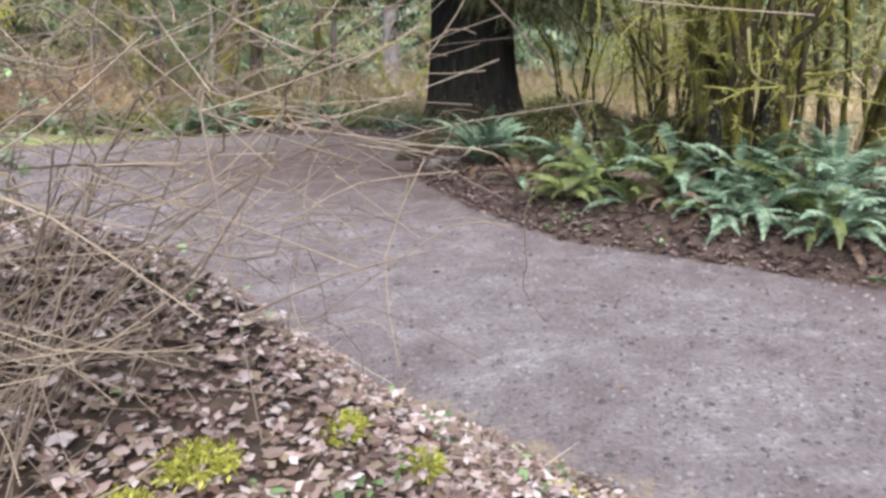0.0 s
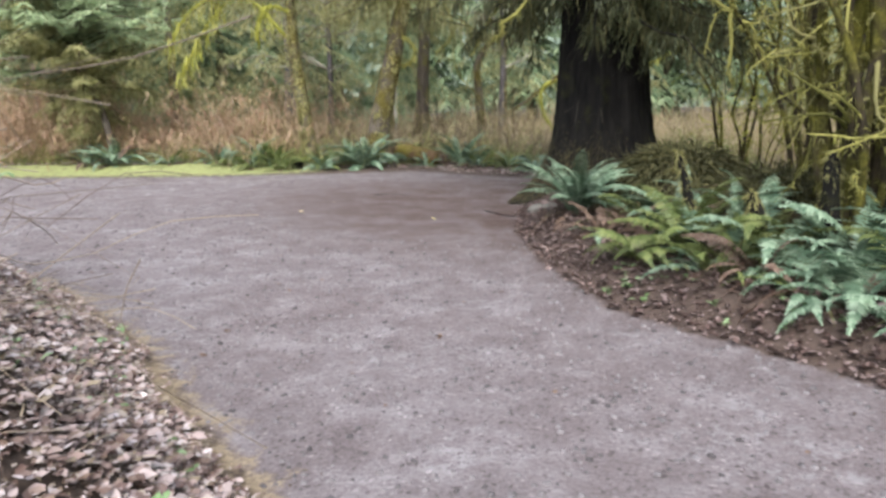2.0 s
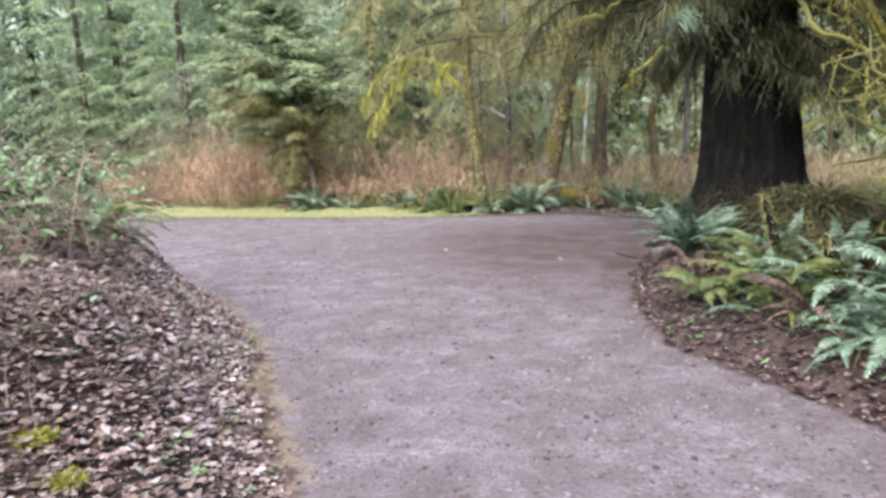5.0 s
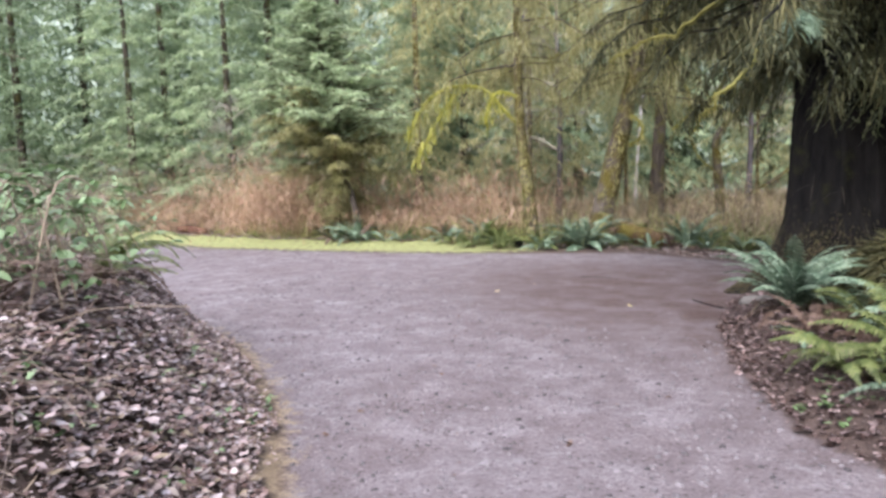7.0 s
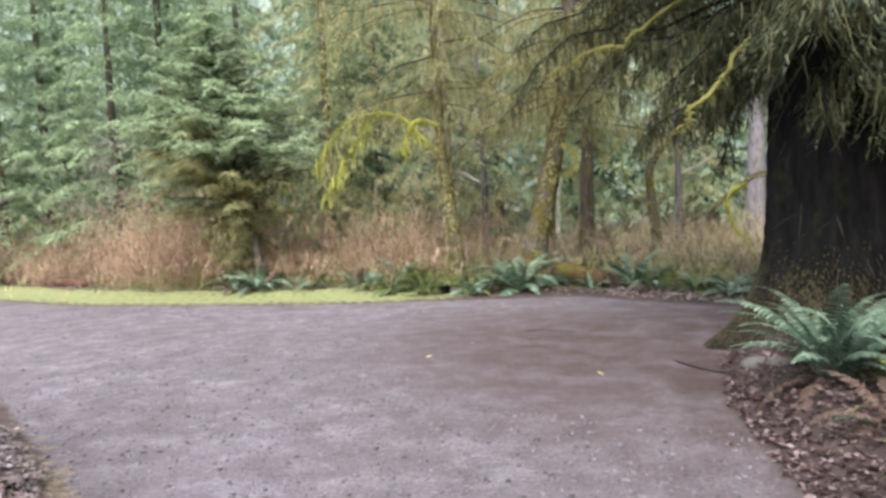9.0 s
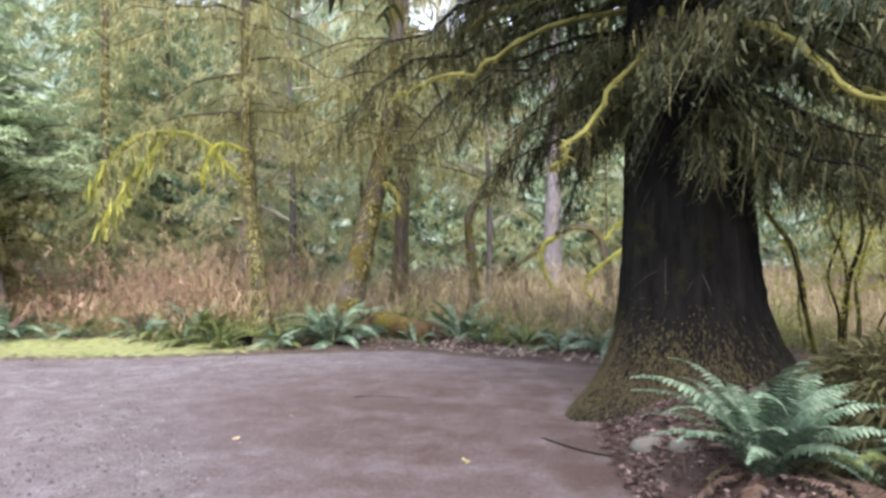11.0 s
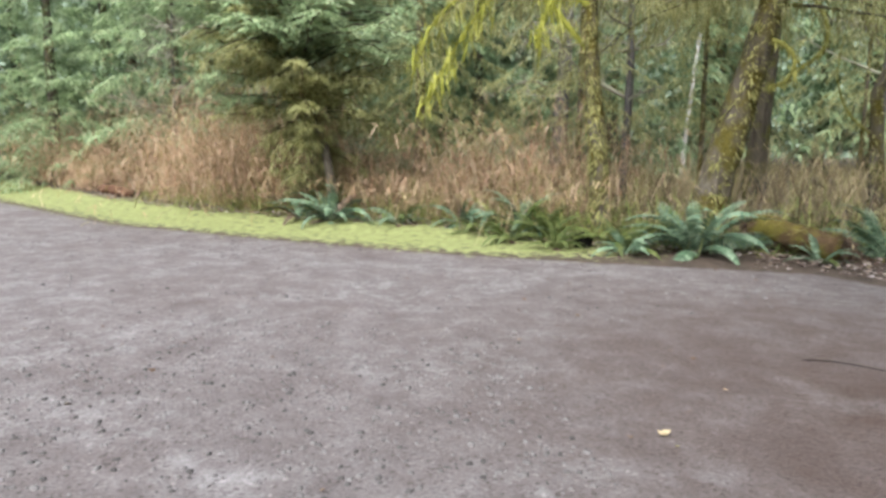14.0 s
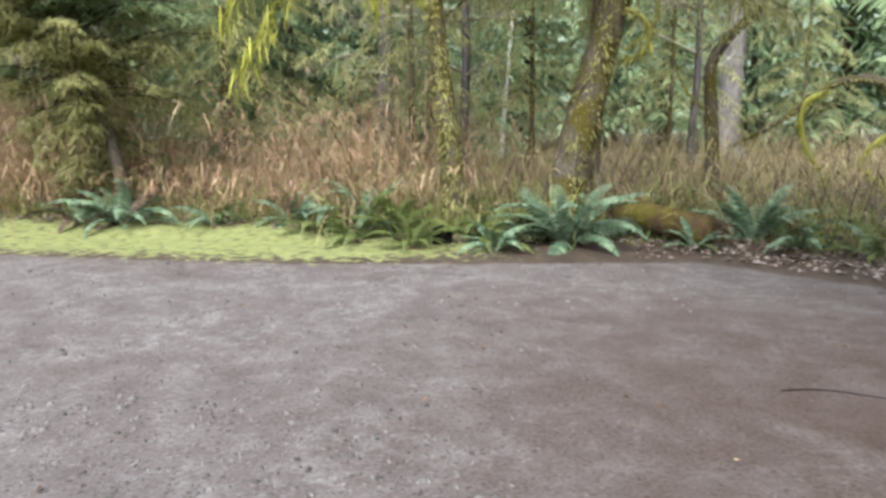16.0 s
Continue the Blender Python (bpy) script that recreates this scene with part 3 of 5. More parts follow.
    tuft.strips(out * (rr + 0.012)[:, None] + UP * z[:, None], out - UP * rand(0.2, 1.5, n)[:, None] + rng.normal(0, 0.3, (n, 3)), np.cross(out, UP), rand(0.015, 0.05, n), rand(0.006, 0.014, n), 0.3)
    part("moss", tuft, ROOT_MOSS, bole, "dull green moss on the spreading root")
    tip = Shape()
    n = 260
    u = rand(0, 1, n)
    base = np.array([0.12, -3.9, 2.62]) + u[:, None] * np.array([0.14, -0.85, -0.22]) + rng.normal(0, 0.02, (n, 3))
    way = np.array([0.1, -0.7, -0.35]) + np.array([1.0, 0.1, 0]) * np.where(np.arange(n) % 2, 0.8, -0.8)[:, None] + rng.normal(0, 0.25, (n, 3))
    tip.strips(base, way, np.cross(way, UP), rand(0.08, 0.22, n), 0.014, 0.4, (0.8, 1.0, 0.2))
    part("crown", tip, FERN, ob, "fresh pale green tip of a long bough")
    ivy = Shape()
    n = 25
    a, z = rand(radians(190), radians(330), n), rand(0.3, 3.2, n)
    out = np.stack([np.cos(a), np.sin(a), np.zeros(n)], -1)
    ivy.strips(out * trunk_radius(a, z)[:, None] + UP * z[:, None], out + rng.normal(0, 0.5, (n, 3)) - UP * 0.6, np.cross(out, UP), rand(0.1, 0.4, n), rand(0.004, 0.01, n), 0.3)
    part("bark_growth", ivy, BARK_DARK, bole, "dark dead twigs clinging to the bark")
    return ob


def fuzz(shape, line, n, lo, hi, width=0.014, down=0.4):
    """Moss tufts along a limb."""
    line = np.asarray(line)
    u = rand(0, len(line) - 1.001, n)
    k = u.astype(int)
    b = line[k] + (line[k + 1] - line[k]) * (u - k)[:, None]
    d = rng.normal(0, 1, (n, 3)) - UP * down
    shape.strips(b, d, rng.normal(0, 1, (n, 3)), rand(lo, hi, n), width, 0.4, (1.0, 0.8, 0.1))


def mossy_tree(name, x, y, pts, r_low, r_high, bark, label, boughs=(), limb_list=(), needles=NEEDLE_OLIVE, tufts=0):
    ob = thing(name, x, y, 0, label, "tree")
    line = bend(pts, 26)
    t = Shape()
    rad = np.linspace(r_low, r_high, 26) * (1 + 0.45 * np.exp(-np.maximum(line[:, 2], 0) / 0.3))
    t.tube(line, rad, 12, 0.05)
    bole = part("trunk", t, bark, ob)
    if tufts:
        f = Shape()
        ring = line[line[:, 2] < 6]
        u = rand(0, len(ring) - 1.001, tufts)
        k = u.astype(int)
        a = rand(0, 2 * math.pi, tufts)
        out = np.stack([np.cos(a), np.sin(a), np.zeros(tufts)], -1)
        b = ring[k] + (ring[k + 1] - ring[k]) * (u - k)[:, None] + out * (np.interp(u, np.arange(26), rad) * 0.92)[:, None]
        f.strips(b, out - UP * rand(0.2, 1.4, tufts)[:, None], np.cross(out, UP), rand(0.03, 0.07, tufts) + 0.13 * np.clip(lumps(3 * b[:, 2], 2 * a), 0, 1), rand(0.015, 0.035, tufts), 0.3)
        part("moss", f, MOSS_HANG, bole, "tufts of moss on the bark")
    if len(boughs):
        g, w, hm = Shape(), Shape(), Shape()
        crown(g, lambda z: (np.interp(z, line[:, 2], line[:, 0]), np.interp(z, line[:, 2], line[:, 1]), z), boughs, spacing=0.07, twig=0.45, needle=0.10, needle_width=0.022, m=7, sag=0.8, hang=(hm, 75, 0.6), wood=w, drop=1.3)
        leafage = part("crown", g, needles, ob)
        part("hanging_moss", hm, MOSS_HANG, leafage, "olive moss hanging from the boughs")
        part("branchwood", w, BARK_DARK, ob)
    for points, r, n, hang_n, hang_len in limb_list:
        b = Shape()
        ln = bend(points, 24)
        b.tube(ln, np.linspace(r * 0.75, r * 0.3, 24), 7, 0.25)
        fuzz(b, ln, 3 * n, 0.03, 0.13, 0.018)
        if hang_n:
            u = rng.integers(4, 24, hang_n)
            d, sd = any_way(hang_n, -2.0)
            b.strips(ln[u] + rng.normal(0, 0.07, (hang_n, 3)), d, sd, rand(0.08, hang_len, hang_n), rand(0.012, 0.03, hang_n), 0, (0.5, 1.0, 0.7, 0.1))
        part("mossy_limb", b, MOSS_BRIGHT if hang_n > 50 or r > 0.06 and x > -2 else MOSS_SHRUB, bole, "crooked limb hung with bright yellow-green moss")
    return ob


# ---- ferns ----
def frond_mesh(name, rise0, rise1, material, curl=0.0, pairs=28):
    """One sword-fern frond of unit length along x, arching from rise0 to rise1 degrees."""
    s = Shape()
    n = 16
    el = np.radians(np.linspace(rise0, rise1, n) - curl * np.linspace(0, 1, n) ** 3 * 90)
    step = 1.0 / (n - 1)
    pts = np.concatenate([[[0, 0, 0]], np.cumsum(np.stack([np.cos(el), np.zeros(n), np.sin(el)], -1)[:-1] * step, 0)])
    s.tube(pts[::3], np.linspace(0.006, 0.002, len(pts[::3])), 4)
    u = np.repeat(np.linspace(0.1, 0.985, pairs), 2)
    k = np.minimum((u * (n - 1)).astype(int), n - 2)
    f = (u * (n - 1) - k)[:, None]
    base = pts[k] + (pts[k + 1] - pts[k]) * f
    tan = unit(pts[k + 1] - pts[k])
    side = np.tile(np.array([[0, 1.0, 0], [0, -1.0, 0]]), (pairs, 1))
    up = np.cross(tan, np.array([0, 1.0, 0])) * -1
    way = side + tan * 0.35 + up * rand(-0.1, 0.15, len(u))[:, None]
    ln = 0.105 * np.minimum(1, (u + 0.12) * 2.6) * (1 - sstep(0.55, 1.05, u) * 0.88) * rand(0.85, 1.12, len(u))
    s.strips(base, way, tan + up * 0.2, ln, 0.03, rand(0.1, 0.4, len(u)), (0.75, 1.0, 0.12))
    return s.mesh(name, material)


def fronds_of(material, tag):
    return [frond_mesh("frond_" + tag, a, b, material, c) for a, b, c in ((62, -28, 0), (50, -40, 0.2), (38, -48, 0.1), (70, 5, 0.35))]


FRONDS = {"blue": fronds_of(FERN, "blue"), "yellow": fronds_of(FERN_YELLOW, "yellow"), "dead": fronds_of(FERN_DEAD, "dead")}
FERN_LABEL = {"blue": "blue-green sword fern with arching fronds on the bank", "yellow": "yellow-green fern with spreading fronds on the bank", "dead": "withered brown fern with hanging fronds"}


def fern(x, y, size, n=17, tone="blue", second="blue", upright=0.0, group="ferns", label="", lift=0.0, skirt=4):
    ob = thing("fern", x, y, h1(x, y) - 0.02 + lift, label or FERN_LABEL[tone], "fern", group)
    turn = rng.uniform(0, 6.28)
    for i in range(n):
        key = second if i % 5 == 4 else tone
        k = int(rng.integers(0, 4)) if upright < 0.5 else (0, 3)[i % 2]
        fr = part("frond", FRONDS[key][k], None, ob)
        z = turn + i * 2.399 + rng.normal(0, 0.2)
        sc = size * rng.uniform(0.7, 1.12)
        tilt = rng.normal(0, 9) - upright * 14
        fr.matrix_basis = pose(0.04 * math.cos(z), 0.04 * math.sin(z), 0, 0, 0, math.degrees(z)) @ pose(0, 0, 0, rng.normal(0, 14), tilt, 0) @ Matrix.Diagonal((sc, sc, sc, 1))
    for i in range(skirt):
        fr = part("frond", FRONDS["dead"][2], None, ob)
        z = rng.uniform(0, 6.28)
        sc = size * rng.uniform(0.6, 0.9)
        fr.matrix_basis = pose(0, 0, 0.02, 0, 0, math.degrees(z)) @ pose(0, 0, 0, rng.normal(0, 20), 24, 0) @ Matrix.Diagonal((sc, sc, sc, 1))
    return ob


# ---- the old tree and the stand around it ----
old_spruce()

mossy_tree("slim_tree", -6.45, 15.3, [(0.05, 0, -0.2), (0.02, 0, 0.8), (-0.1, 0, 2), (-0.2, 0, 3.2), (-0.25, 0.1, 6), (-0.2, 0.2, 11)], 0.17, 0.05, BARK_MOSS,
           "slim trunk furred with moss, one arching moss-laden limb", tufts=3000,
           boughs=[(rng.uniform(3.3, 8), rng.uniform(0, 6.28), rng.uniform(1.2, 2.6), 0.05, 0.35) for _ in range(34)],
           limb_list=[([(-0.2, 0, 2.75), (-0.45, -0.25, 3.1), (-0.8, -0.4, 3.55), (-1.3, -0.6, 3.72), (-1.95, -0.75, 3.62), (-2.5, -0.8, 3.2), (-2.85, -0.8, 2.7)], 0.045, 260, 150, 0.55),
                      ([(-0.2, -0.05, 3.4), (-0.5, -0.4, 3.5), (-0.75, -0.45, 3.2), (-0.8, -0.5, 2.8)], 0.04, 150, 60, 0.35),
                      ([(-1.3, -0.6, 3.7), (-1.8, -0.75, 3.2), (-2.2, -0.85, 2.6), (-2.6, -0.9, 2.0)], 0.02, 120, 120, 0.5)])

mossy_tree("leaning_tree", -5.1, 16.3, [(-0.05, 0, -0.2), (0.0, 0, 0.5), (0.32, 0.05, 1.9), (0.58, 0.1, 3.0), (0.9, 0.2, 4.6), (1.0, 0.3, 8), (1.1, 0.4, 13)], 0.30, 0.08, BARK_MOSS,
           "leaning grey-barked tree with a thick coat of moss", tufts=3000,
           boughs=[(rng.uniform(3.2, 8.5), rng.uniform(0, 6.28), rng.uniform(1.5, 3.0), 0.05, 0.4) for _ in range(40)],
           limb_list=[([(0.55, 0.1, 2.9), (0.9, -0.1, 2.75), (1.05, -0.15, 2.5), (0.95, -0.2, 2.25), (0.75, -0.2, 2.2)], 0.045, 160, 20, 0.2),
                      ([(0.8, 0.2, 4.2), (0.0, -0.1, 4.5), (-0.7, -0.3, 4.35), (-1.1, -0.3, 4.3)], 0.05, 200, 40, 0.3)])

mossy_tree("dark_tree", -5.45, 20.9, [(0, 0, -0.2), (0, 0, 1), (0.1, 0, 2.6), (0.2, 0.1, 6), (0.2, 0.2, 14)], 0.27, 0.08, BARK_DARK, "straight dark-barked tree with curving mossy limbs",
           boughs=[(rng.uniform(3.8, 10), rng.uniform(0, 6.28), rng.uniform(1.5, 3.2), 0.05, 0.4) for _ in range(36)],
           limb_list=[([(0.1, 0, 4.6), (0.6, -0.5, 4.4), (1.15, -0.8, 3.7), (1.2, -0.9, 3.1), (0.75, -0.9, 2.7)], 0.07, 220, 40, 0.3)])

mossy_tree("grey_tree", -11.0, 23.1, [(0, 0, -0.2), (0, 0, 1.5), (0.15, 0, 5), (0.3, 0.1, 16)], 0.27, 0.12, BARK_DULL, "tall straight tree with dull grey bark")
mossy_tree("pale_tree", -2.45, 34.0, [(0, 0, -0.2), (0, 0, 2), (0.15, 0, 6), (0.4, 0.1, 20)], 0.5, 0.2, BARK_GREY, "tall pale grey trunk standing in the dry grass")
mossy_tree("bare_pole", -9.95, 31.0, [(-0.12, 0, -0.2), (0, 0, 1.7), (0.3, 0, 5.2)], 0.09, 0.06, WOOD_PALE, "thin bleached dead stem standing upright")
mossy_tree("broken_tree", -3.15, 19.0, [(0, 0, -0.2), (-0.03, 0, 0.8), (-0.1, 0, 1.7), (-0.12, 0, 2.3), (0.15, 0, 2.75), (0.6, -0.1, 3.2), (1.1, -0.2, 4.2)], 0.13, 0.05, BARK_MOSS, "thin crooked mossy tree bending over at the top", tufts=500,
           limb_list=[([(-0.1, 0, 1.5), (-0.5, -0.1, 1.9), (-0.7, -0.2, 2.5), (-0.65, -0.2, 3.2)], 0.025, 30, 0, 0)])
mossy_tree("arching_shrub", -0.6, 20.3, [(0.3, 0, -0.2), (0.35, 0, 0.9), (0.1, 0, 1.9), (-0.5, 0, 2.05), (-1.0, 0, 1.75), (-1.6, 0, 1.3), (-2.3, 0, 0.9)], 0.11, 0.03, BARK_MOSS, "low arching mossy stems over the dry grass", tufts=600,
           limb_list=[([(-0.75, 0, 1.9), (-1.15, -0.1, 1.6), (-1.1, -0.1, 1.0), (-0.75, -0.1, 0.4), (-0.6, -0.1, 0.0)], 0.07, 300, 30, 0.2),
                      ([(0.6, 0, 0.0), (0.1, -0.1, 0.3), (-0.2, -0.1, 0.75), (0.5, -0.1, 1.4), (1.3, 0, 1.9)], 0.07, 260, 20, 0.2),
                      ([(0.2, 0, 1.7), (0.9, 0.1, 2.3), (1.6, 0.1, 2.2), (2.4, 0.2, 2.6)], 0.05, 220, 60, 0.3)])


def young_spruce():
    ob = thing("young_spruce", -12.1, 14.9, 0, "young spruce, green above and olive with moss below", "tree")
    t = Shape()
    spine = bend([(0.05, 0, -0.15), (-0.05, 0, 1.5), (-0.25, 0, 3.0), (-0.6, 0, 5.5), (-0.75, 0, 7.2)], 20)
    t.tube(spine, np.linspace(0.14, 0.015, 20), 8, 0.05)
    part("trunk", t, BARK_DARK, ob)
    t = Shape()
    t.tube(bend([(1.05, -0.4, -0.1), (0.85, -0.35, 0.7), (0.5, -0.2, 1.5), (0.0, -0.1, 2.1)], 14), np.linspace(0.11, 0.06, 14), 8, 0.08)
    part("trunk", t, BARK_DARK, ob, "dark second stem leaning in")
    at = lambda z: (np.interp(z, spine[:, 2], spine[:, 0]), 0, z)
    g, o, hm, w = Shape(), Shape(), Shape(), Shape()
    crown(g, at, whorls(2.8, 6.9, 155, 2.7, 0.3, 0.38, 0.25, power=1.25), spacing=0.055, twig=0.42, needle=0.10, needle_width=0.03, m=10, sag=0.25, wood=w)
    crown(g, at, [(2.3, radians(195), 2.0, 0.1, 0.15), (2.6, radians(215), 2.2, 0.15, 0.12), (2.2, radians(225), 1.5, 0.1, 0.15), (2.35, radians(205), 1.8, 0.1, 0.15)], spacing=0.04, twig=0.4, needle=0.09, needle_width=0.026, sag=0.3, wood=w)
    low = [(rng.uniform(1.7, 3.6), rng.uniform(0, 6.28), rng.uniform(0.9, 2.0), rng.uniform(0.25, 0.75), rng.uniform(0.15, 0.55)) for _ in range(90)]
    low += [(rng.uniform(0.35, 1.9), rng.uniform(0, 6.28), rng.uniform(0.5, 1.15), 0.25, rng.uniform(0.3, 0.8)) for _ in range(60)]
    crown(o, at, low, spacing=0.05, twig=0.4, needle=0.10, needle_width=0.024, sag=0.45, hang=(hm, 45, 0.4), wood=w)
    part("crown", g, NEEDLE_GREEN, ob, "fresh green upper boughs")
    part("lower_crown", o, NEEDLE_OLIVE, ob, "drooping olive lower boughs")
    part("hanging_moss", hm, MOSS_HANG, ob, "olive moss hanging from the boughs")
    part("branchwood", w, BARK_DARK, ob)


young_spruce()

# far forest: a few grown once, then copied round the clearing
KINDS = [far_conifer(26, 125, 4.4, NEEDLE_FAR, BARK_DARK, 0.3, low=0.7, width=0.05, label="tall green conifer at the edge of the clearing", droop=0.30, girth=0.2, fine=True, needle=0.2, spacing=0.11, dense=12),
         far_conifer(30, 150, 5.0, NEEDLE_FAR, BARK_DARK, 1.1, low=1.0, width=0.15, label="tall green conifer with drooping boughs", droop=0.34, girth=0.24, spacing=0.15, dense=16),
         far_conifer(13, 110, 3.4, NEEDLE_GREEN, BARK_DARK, 2.0, low=0.5, width=0.045, label="bushy bright green young conifer", droop=0.26, fine=True, needle=0.17, spacing=0.09, dense=12),
         far_conifer(20, 95, 3.2, NEEDLE_OLIVE, BARK_MOSS, 2.9, low=1.2, width=0.035, label="olive moss-hung conifer in the forest", droop=0.5, fine=True, needle=0.16, girth=0.15, dense=11, m=5),
         far_conifer(12, 80, 2.2, NEEDLE_OLIVE, BARK_MOSS, 0.9, low=1.8, width=0.028, label="slender olive sapling hung with moss", droop=0.5, fine=True, needle=0.13, spacing=0.08, girth=0.07, dense=10, m=5)]
SPOTS = [(-16.4, 19.4, 2), (-21.5, 20.5, 0), (-25.5, 16.5, 2), (-28.5, 20, 0), (-23.5, 24.5, 0), (-18.5, 28, 0), (-14.6, 24.5, 0), (-8.6, 19.2, 4), (-7.0, 22.5, 4), (-13.6, 20.2, 3),
         (-12.5, 30.5, 0), (-4.2, 27.5, 4), (-32, 15.0, 0), (-36, 20, 1), (-30, 28, 1), (-24, 34, 1), (-17, 36, 1), (-10.5, 37, 1), (-4.8, 38, 1),
         (5.5, 42, 1), (2.0, 39, 1), (-1.0, 45, 1), (-0.2, 33, 4), (8, 27, 3), (10.5, 34, 1), (13, 22, 3), (15.5, 29, 1), (19, 18, 1), (22, 26, 1), (19, 37, 1),
         (-39, 13, 1), (-43, 19, 1), (-8, 48, 1), (12, 46, 1), 
         (-13, 44, 1), (-23, 40, 1), (25, 14, 1), (6.2, 19, 3), (-21, 30.5, 1), (-33.5, 24, 1), (-16, 31.5, 1), (-20.5, 17.6, 2)]
placed = set()
for x, y, kind in SPOTS:
    m = pose(x, y, h1(x, y) - 0.05, 0, 0, rng.uniform(0, 360))
    if kind not in placed:
        placed.add(kind)
        KINDS[kind].matrix_basis = m
    else:
        copy_thing(KINDS[kind], m)


def backdrop():
    """A wall of far forest with an uneven top, beyond the trees, pale haze in its colour."""
    s = Shape()
    n = 240
    a = np.linspace(radians(-60), radians(240), n)
    r = 66 + 4 * np.sin(9 * a)
    top = 24 + 5 * rng.random(n) + 2 * np.sin(17 * a)
    low = np.stack([-4 + r * np.cos(a), 8 + r * np.sin(a), np.full(n, -1.0)], -1)
    high = low + UP * (top + 1)[:, None]
    v = np.stack([low, high], 1).reshape(-1, 3)
    i = np.arange(n - 1) * 2
    s.add(v, np.stack([i, i + 2, i + 3, i + 1], -1))
    m, nn, l, p = nodes_of("far_forest_haze")
    pos = place_of(nn)
    sq = nn.new("ShaderNodeMapping")
    sq.inputs["Scale"].default_value = (1, 1, 0.3)
    l.new(pos, sq.inputs["Vector"])
    # painted: dark depths between trees, and pale hazy light over the rest
    c = ramp(nn, l, noise_node(nn, l, sq.outputs[0], 0.9, 10, 0.75), [(0.38, (0.07, 0.10, 0.075)), (0.52, (0.24, 0.31, 0.235)), (0.70, (0.42, 0.48, 0.39))])
    l.new(c, p.inputs["Base Color"])
    p.inputs["Roughness"].default_value = 1.0
    tagged(new("backdrop", s.mesh("backdrop", m)), "distant green forest wall with painted pale haze", "forest", kind="structure")


backdrop()


# ---- shrubs on the bank beside the old tree ----
def mossy_clump(x, y, stems, spread, tall, base_r, label, thin=0.03, twigs=10, bright=False):
    """Many mossy stems from one stool, arching outward, with crooked twigs."""
    ob = thing("mossy_shrub", x, y, h1(x, y), label, "shrub", "mossy shrubs")
    for i in range(stems):
        a = i * 2.399 + rng.normal(0, 0.3)
        o = np.array([math.cos(a), math.sin(a), 0])
        out, hgt = spread * rng.uniform(0.25, 1.0), tall * rng.uniform(0.6, 1.1)
        b0 = o * base_r * rng.uniform(0.2, 1.0)
        k = rng.normal(0, 0.08, (5, 3))
        line = bend([b0 - UP * 0.1, b0 + o * out * 0.08 + UP * hgt * 0.2 + k[0] * 0.5, b0 + o * out * 0.22 + UP * hgt * 0.42 + k[1] * 0.8, b0 + o * out * 0.45 + UP * hgt * 0.64 + k[2], b0 + o * out * 0.72 + UP * hgt * 0.84 + k[3], b0 + o * out + UP * hgt + k[4]], 20)
        r = thin * rng.uniform(0.6, 1.5)
        s = Shape()
        s.tube(line, np.linspace(r, r * 0.4, 20), 7, 0.16)
        stalk = part("stem", s, BARK_STEM, ob)
        f = Shape()
        for j in range(twigs):
            q = int(rng.integers(5, 19))
            d = unit(o * rng.uniform(-0.2, 1) + rng.normal(0, 0.6, 3) + UP * rng.uniform(-0.1, 0.9))
            tl = rng.uniform(0.2, 0.75)
            tw = bend([line[q], line[q] + d * tl * 0.5 + rng.normal(0, 0.06, 3), line[q] + d * tl + rng.normal(0, 0.1, 3) - UP * 0.12 * tl], 7)
            f.tube(tw, np.linspace(r * 0.32, 0.004, 7), 4, 0.1)
            fuzz(f, tw, 20, 0.02, 0.07, 0.014)
        fuzz(f, line, 150, r * 0.9, r * 0.9 + 0.07, 0.018)
        # bright: the lighter moss stands in for sunlight on the shrub
        part("moss", f, MOSS_BRIGHT if bright else MOSS_SHRUB if i % 3 else MOSS_HANG, stalk, "yellow-green moss and fine crooked twigs")
    return ob


mossy_clump(2.7, 6.3, 24, 1.1, 3.6, 0.36, "many-stemmed leafless shrub thick with yellow-green moss", 0.042, 10)
mossy_clump(4.1, 6.9, 9, 1.5, 3.2, 0.4, "many-stemmed leafless shrub thick with yellow-green moss", 0.036, 8)
mossy_clump(2.9, 8.9, 16, 1.0, 3.0, 0.5, "tangled mossy shrub under the boughs of the old tree", 0.024, 12)
# two shrubs behind the trunk, their sunlit glow painted by moss colour
mossy_clump(3.6, 11.0, 9, 1.6, 3.4, 0.5, "tangled mossy shrub in the open, sunlight painted in its yellow-green moss", 0.024, 12, True)
mossy_clump(2.7, 14.2, 9, 1.5, 3.2, 0.5, "tangled mossy shrub in the open, sunlight painted in its yellow-green moss", 0.024, 12, True)


def broken_stub(x, y, tall, r, lean):
    ob = thing("broken_stump", x, y, h1(x, y), "short broken stem with dark wood and a mossy cap", "stump", "broken stumps")
    s = Shape()
    u = np.linspace(0, 1, 10)
    line = np.stack([lean[0] * u, lean[1] * u, -0.1 + u * (tall + 0.1)], -1)
    s.tube(line, r * np.array([1.5, 1.25, 1.1, 1.0, 1.0, 1.05, 1.0, 1.0, 0.85, 0.25]), 10, 0.1)
    wood = part("wood", s, BARK_BIG, ob)
    f = Shape()
    fuzz(f, line[4:], 420, r * 0.9, r + 0.05, 0.016)
    part("moss", f, MOSS_HANG, wood, "olive moss cap")


broken_stub(1.98, 6.0, 0.5, 0.05, (-0.16, -0.02))
broken_stub(2.36, 6.0, 0.75, 0.06, (-0.03, 0.05))
broken_stub(1.55, 6.5, 0.75, 0.035, (-0.22, 0.0))
broken_stub(2.62, 5.9, 1.3, 0.04, (0.16, 0.05))


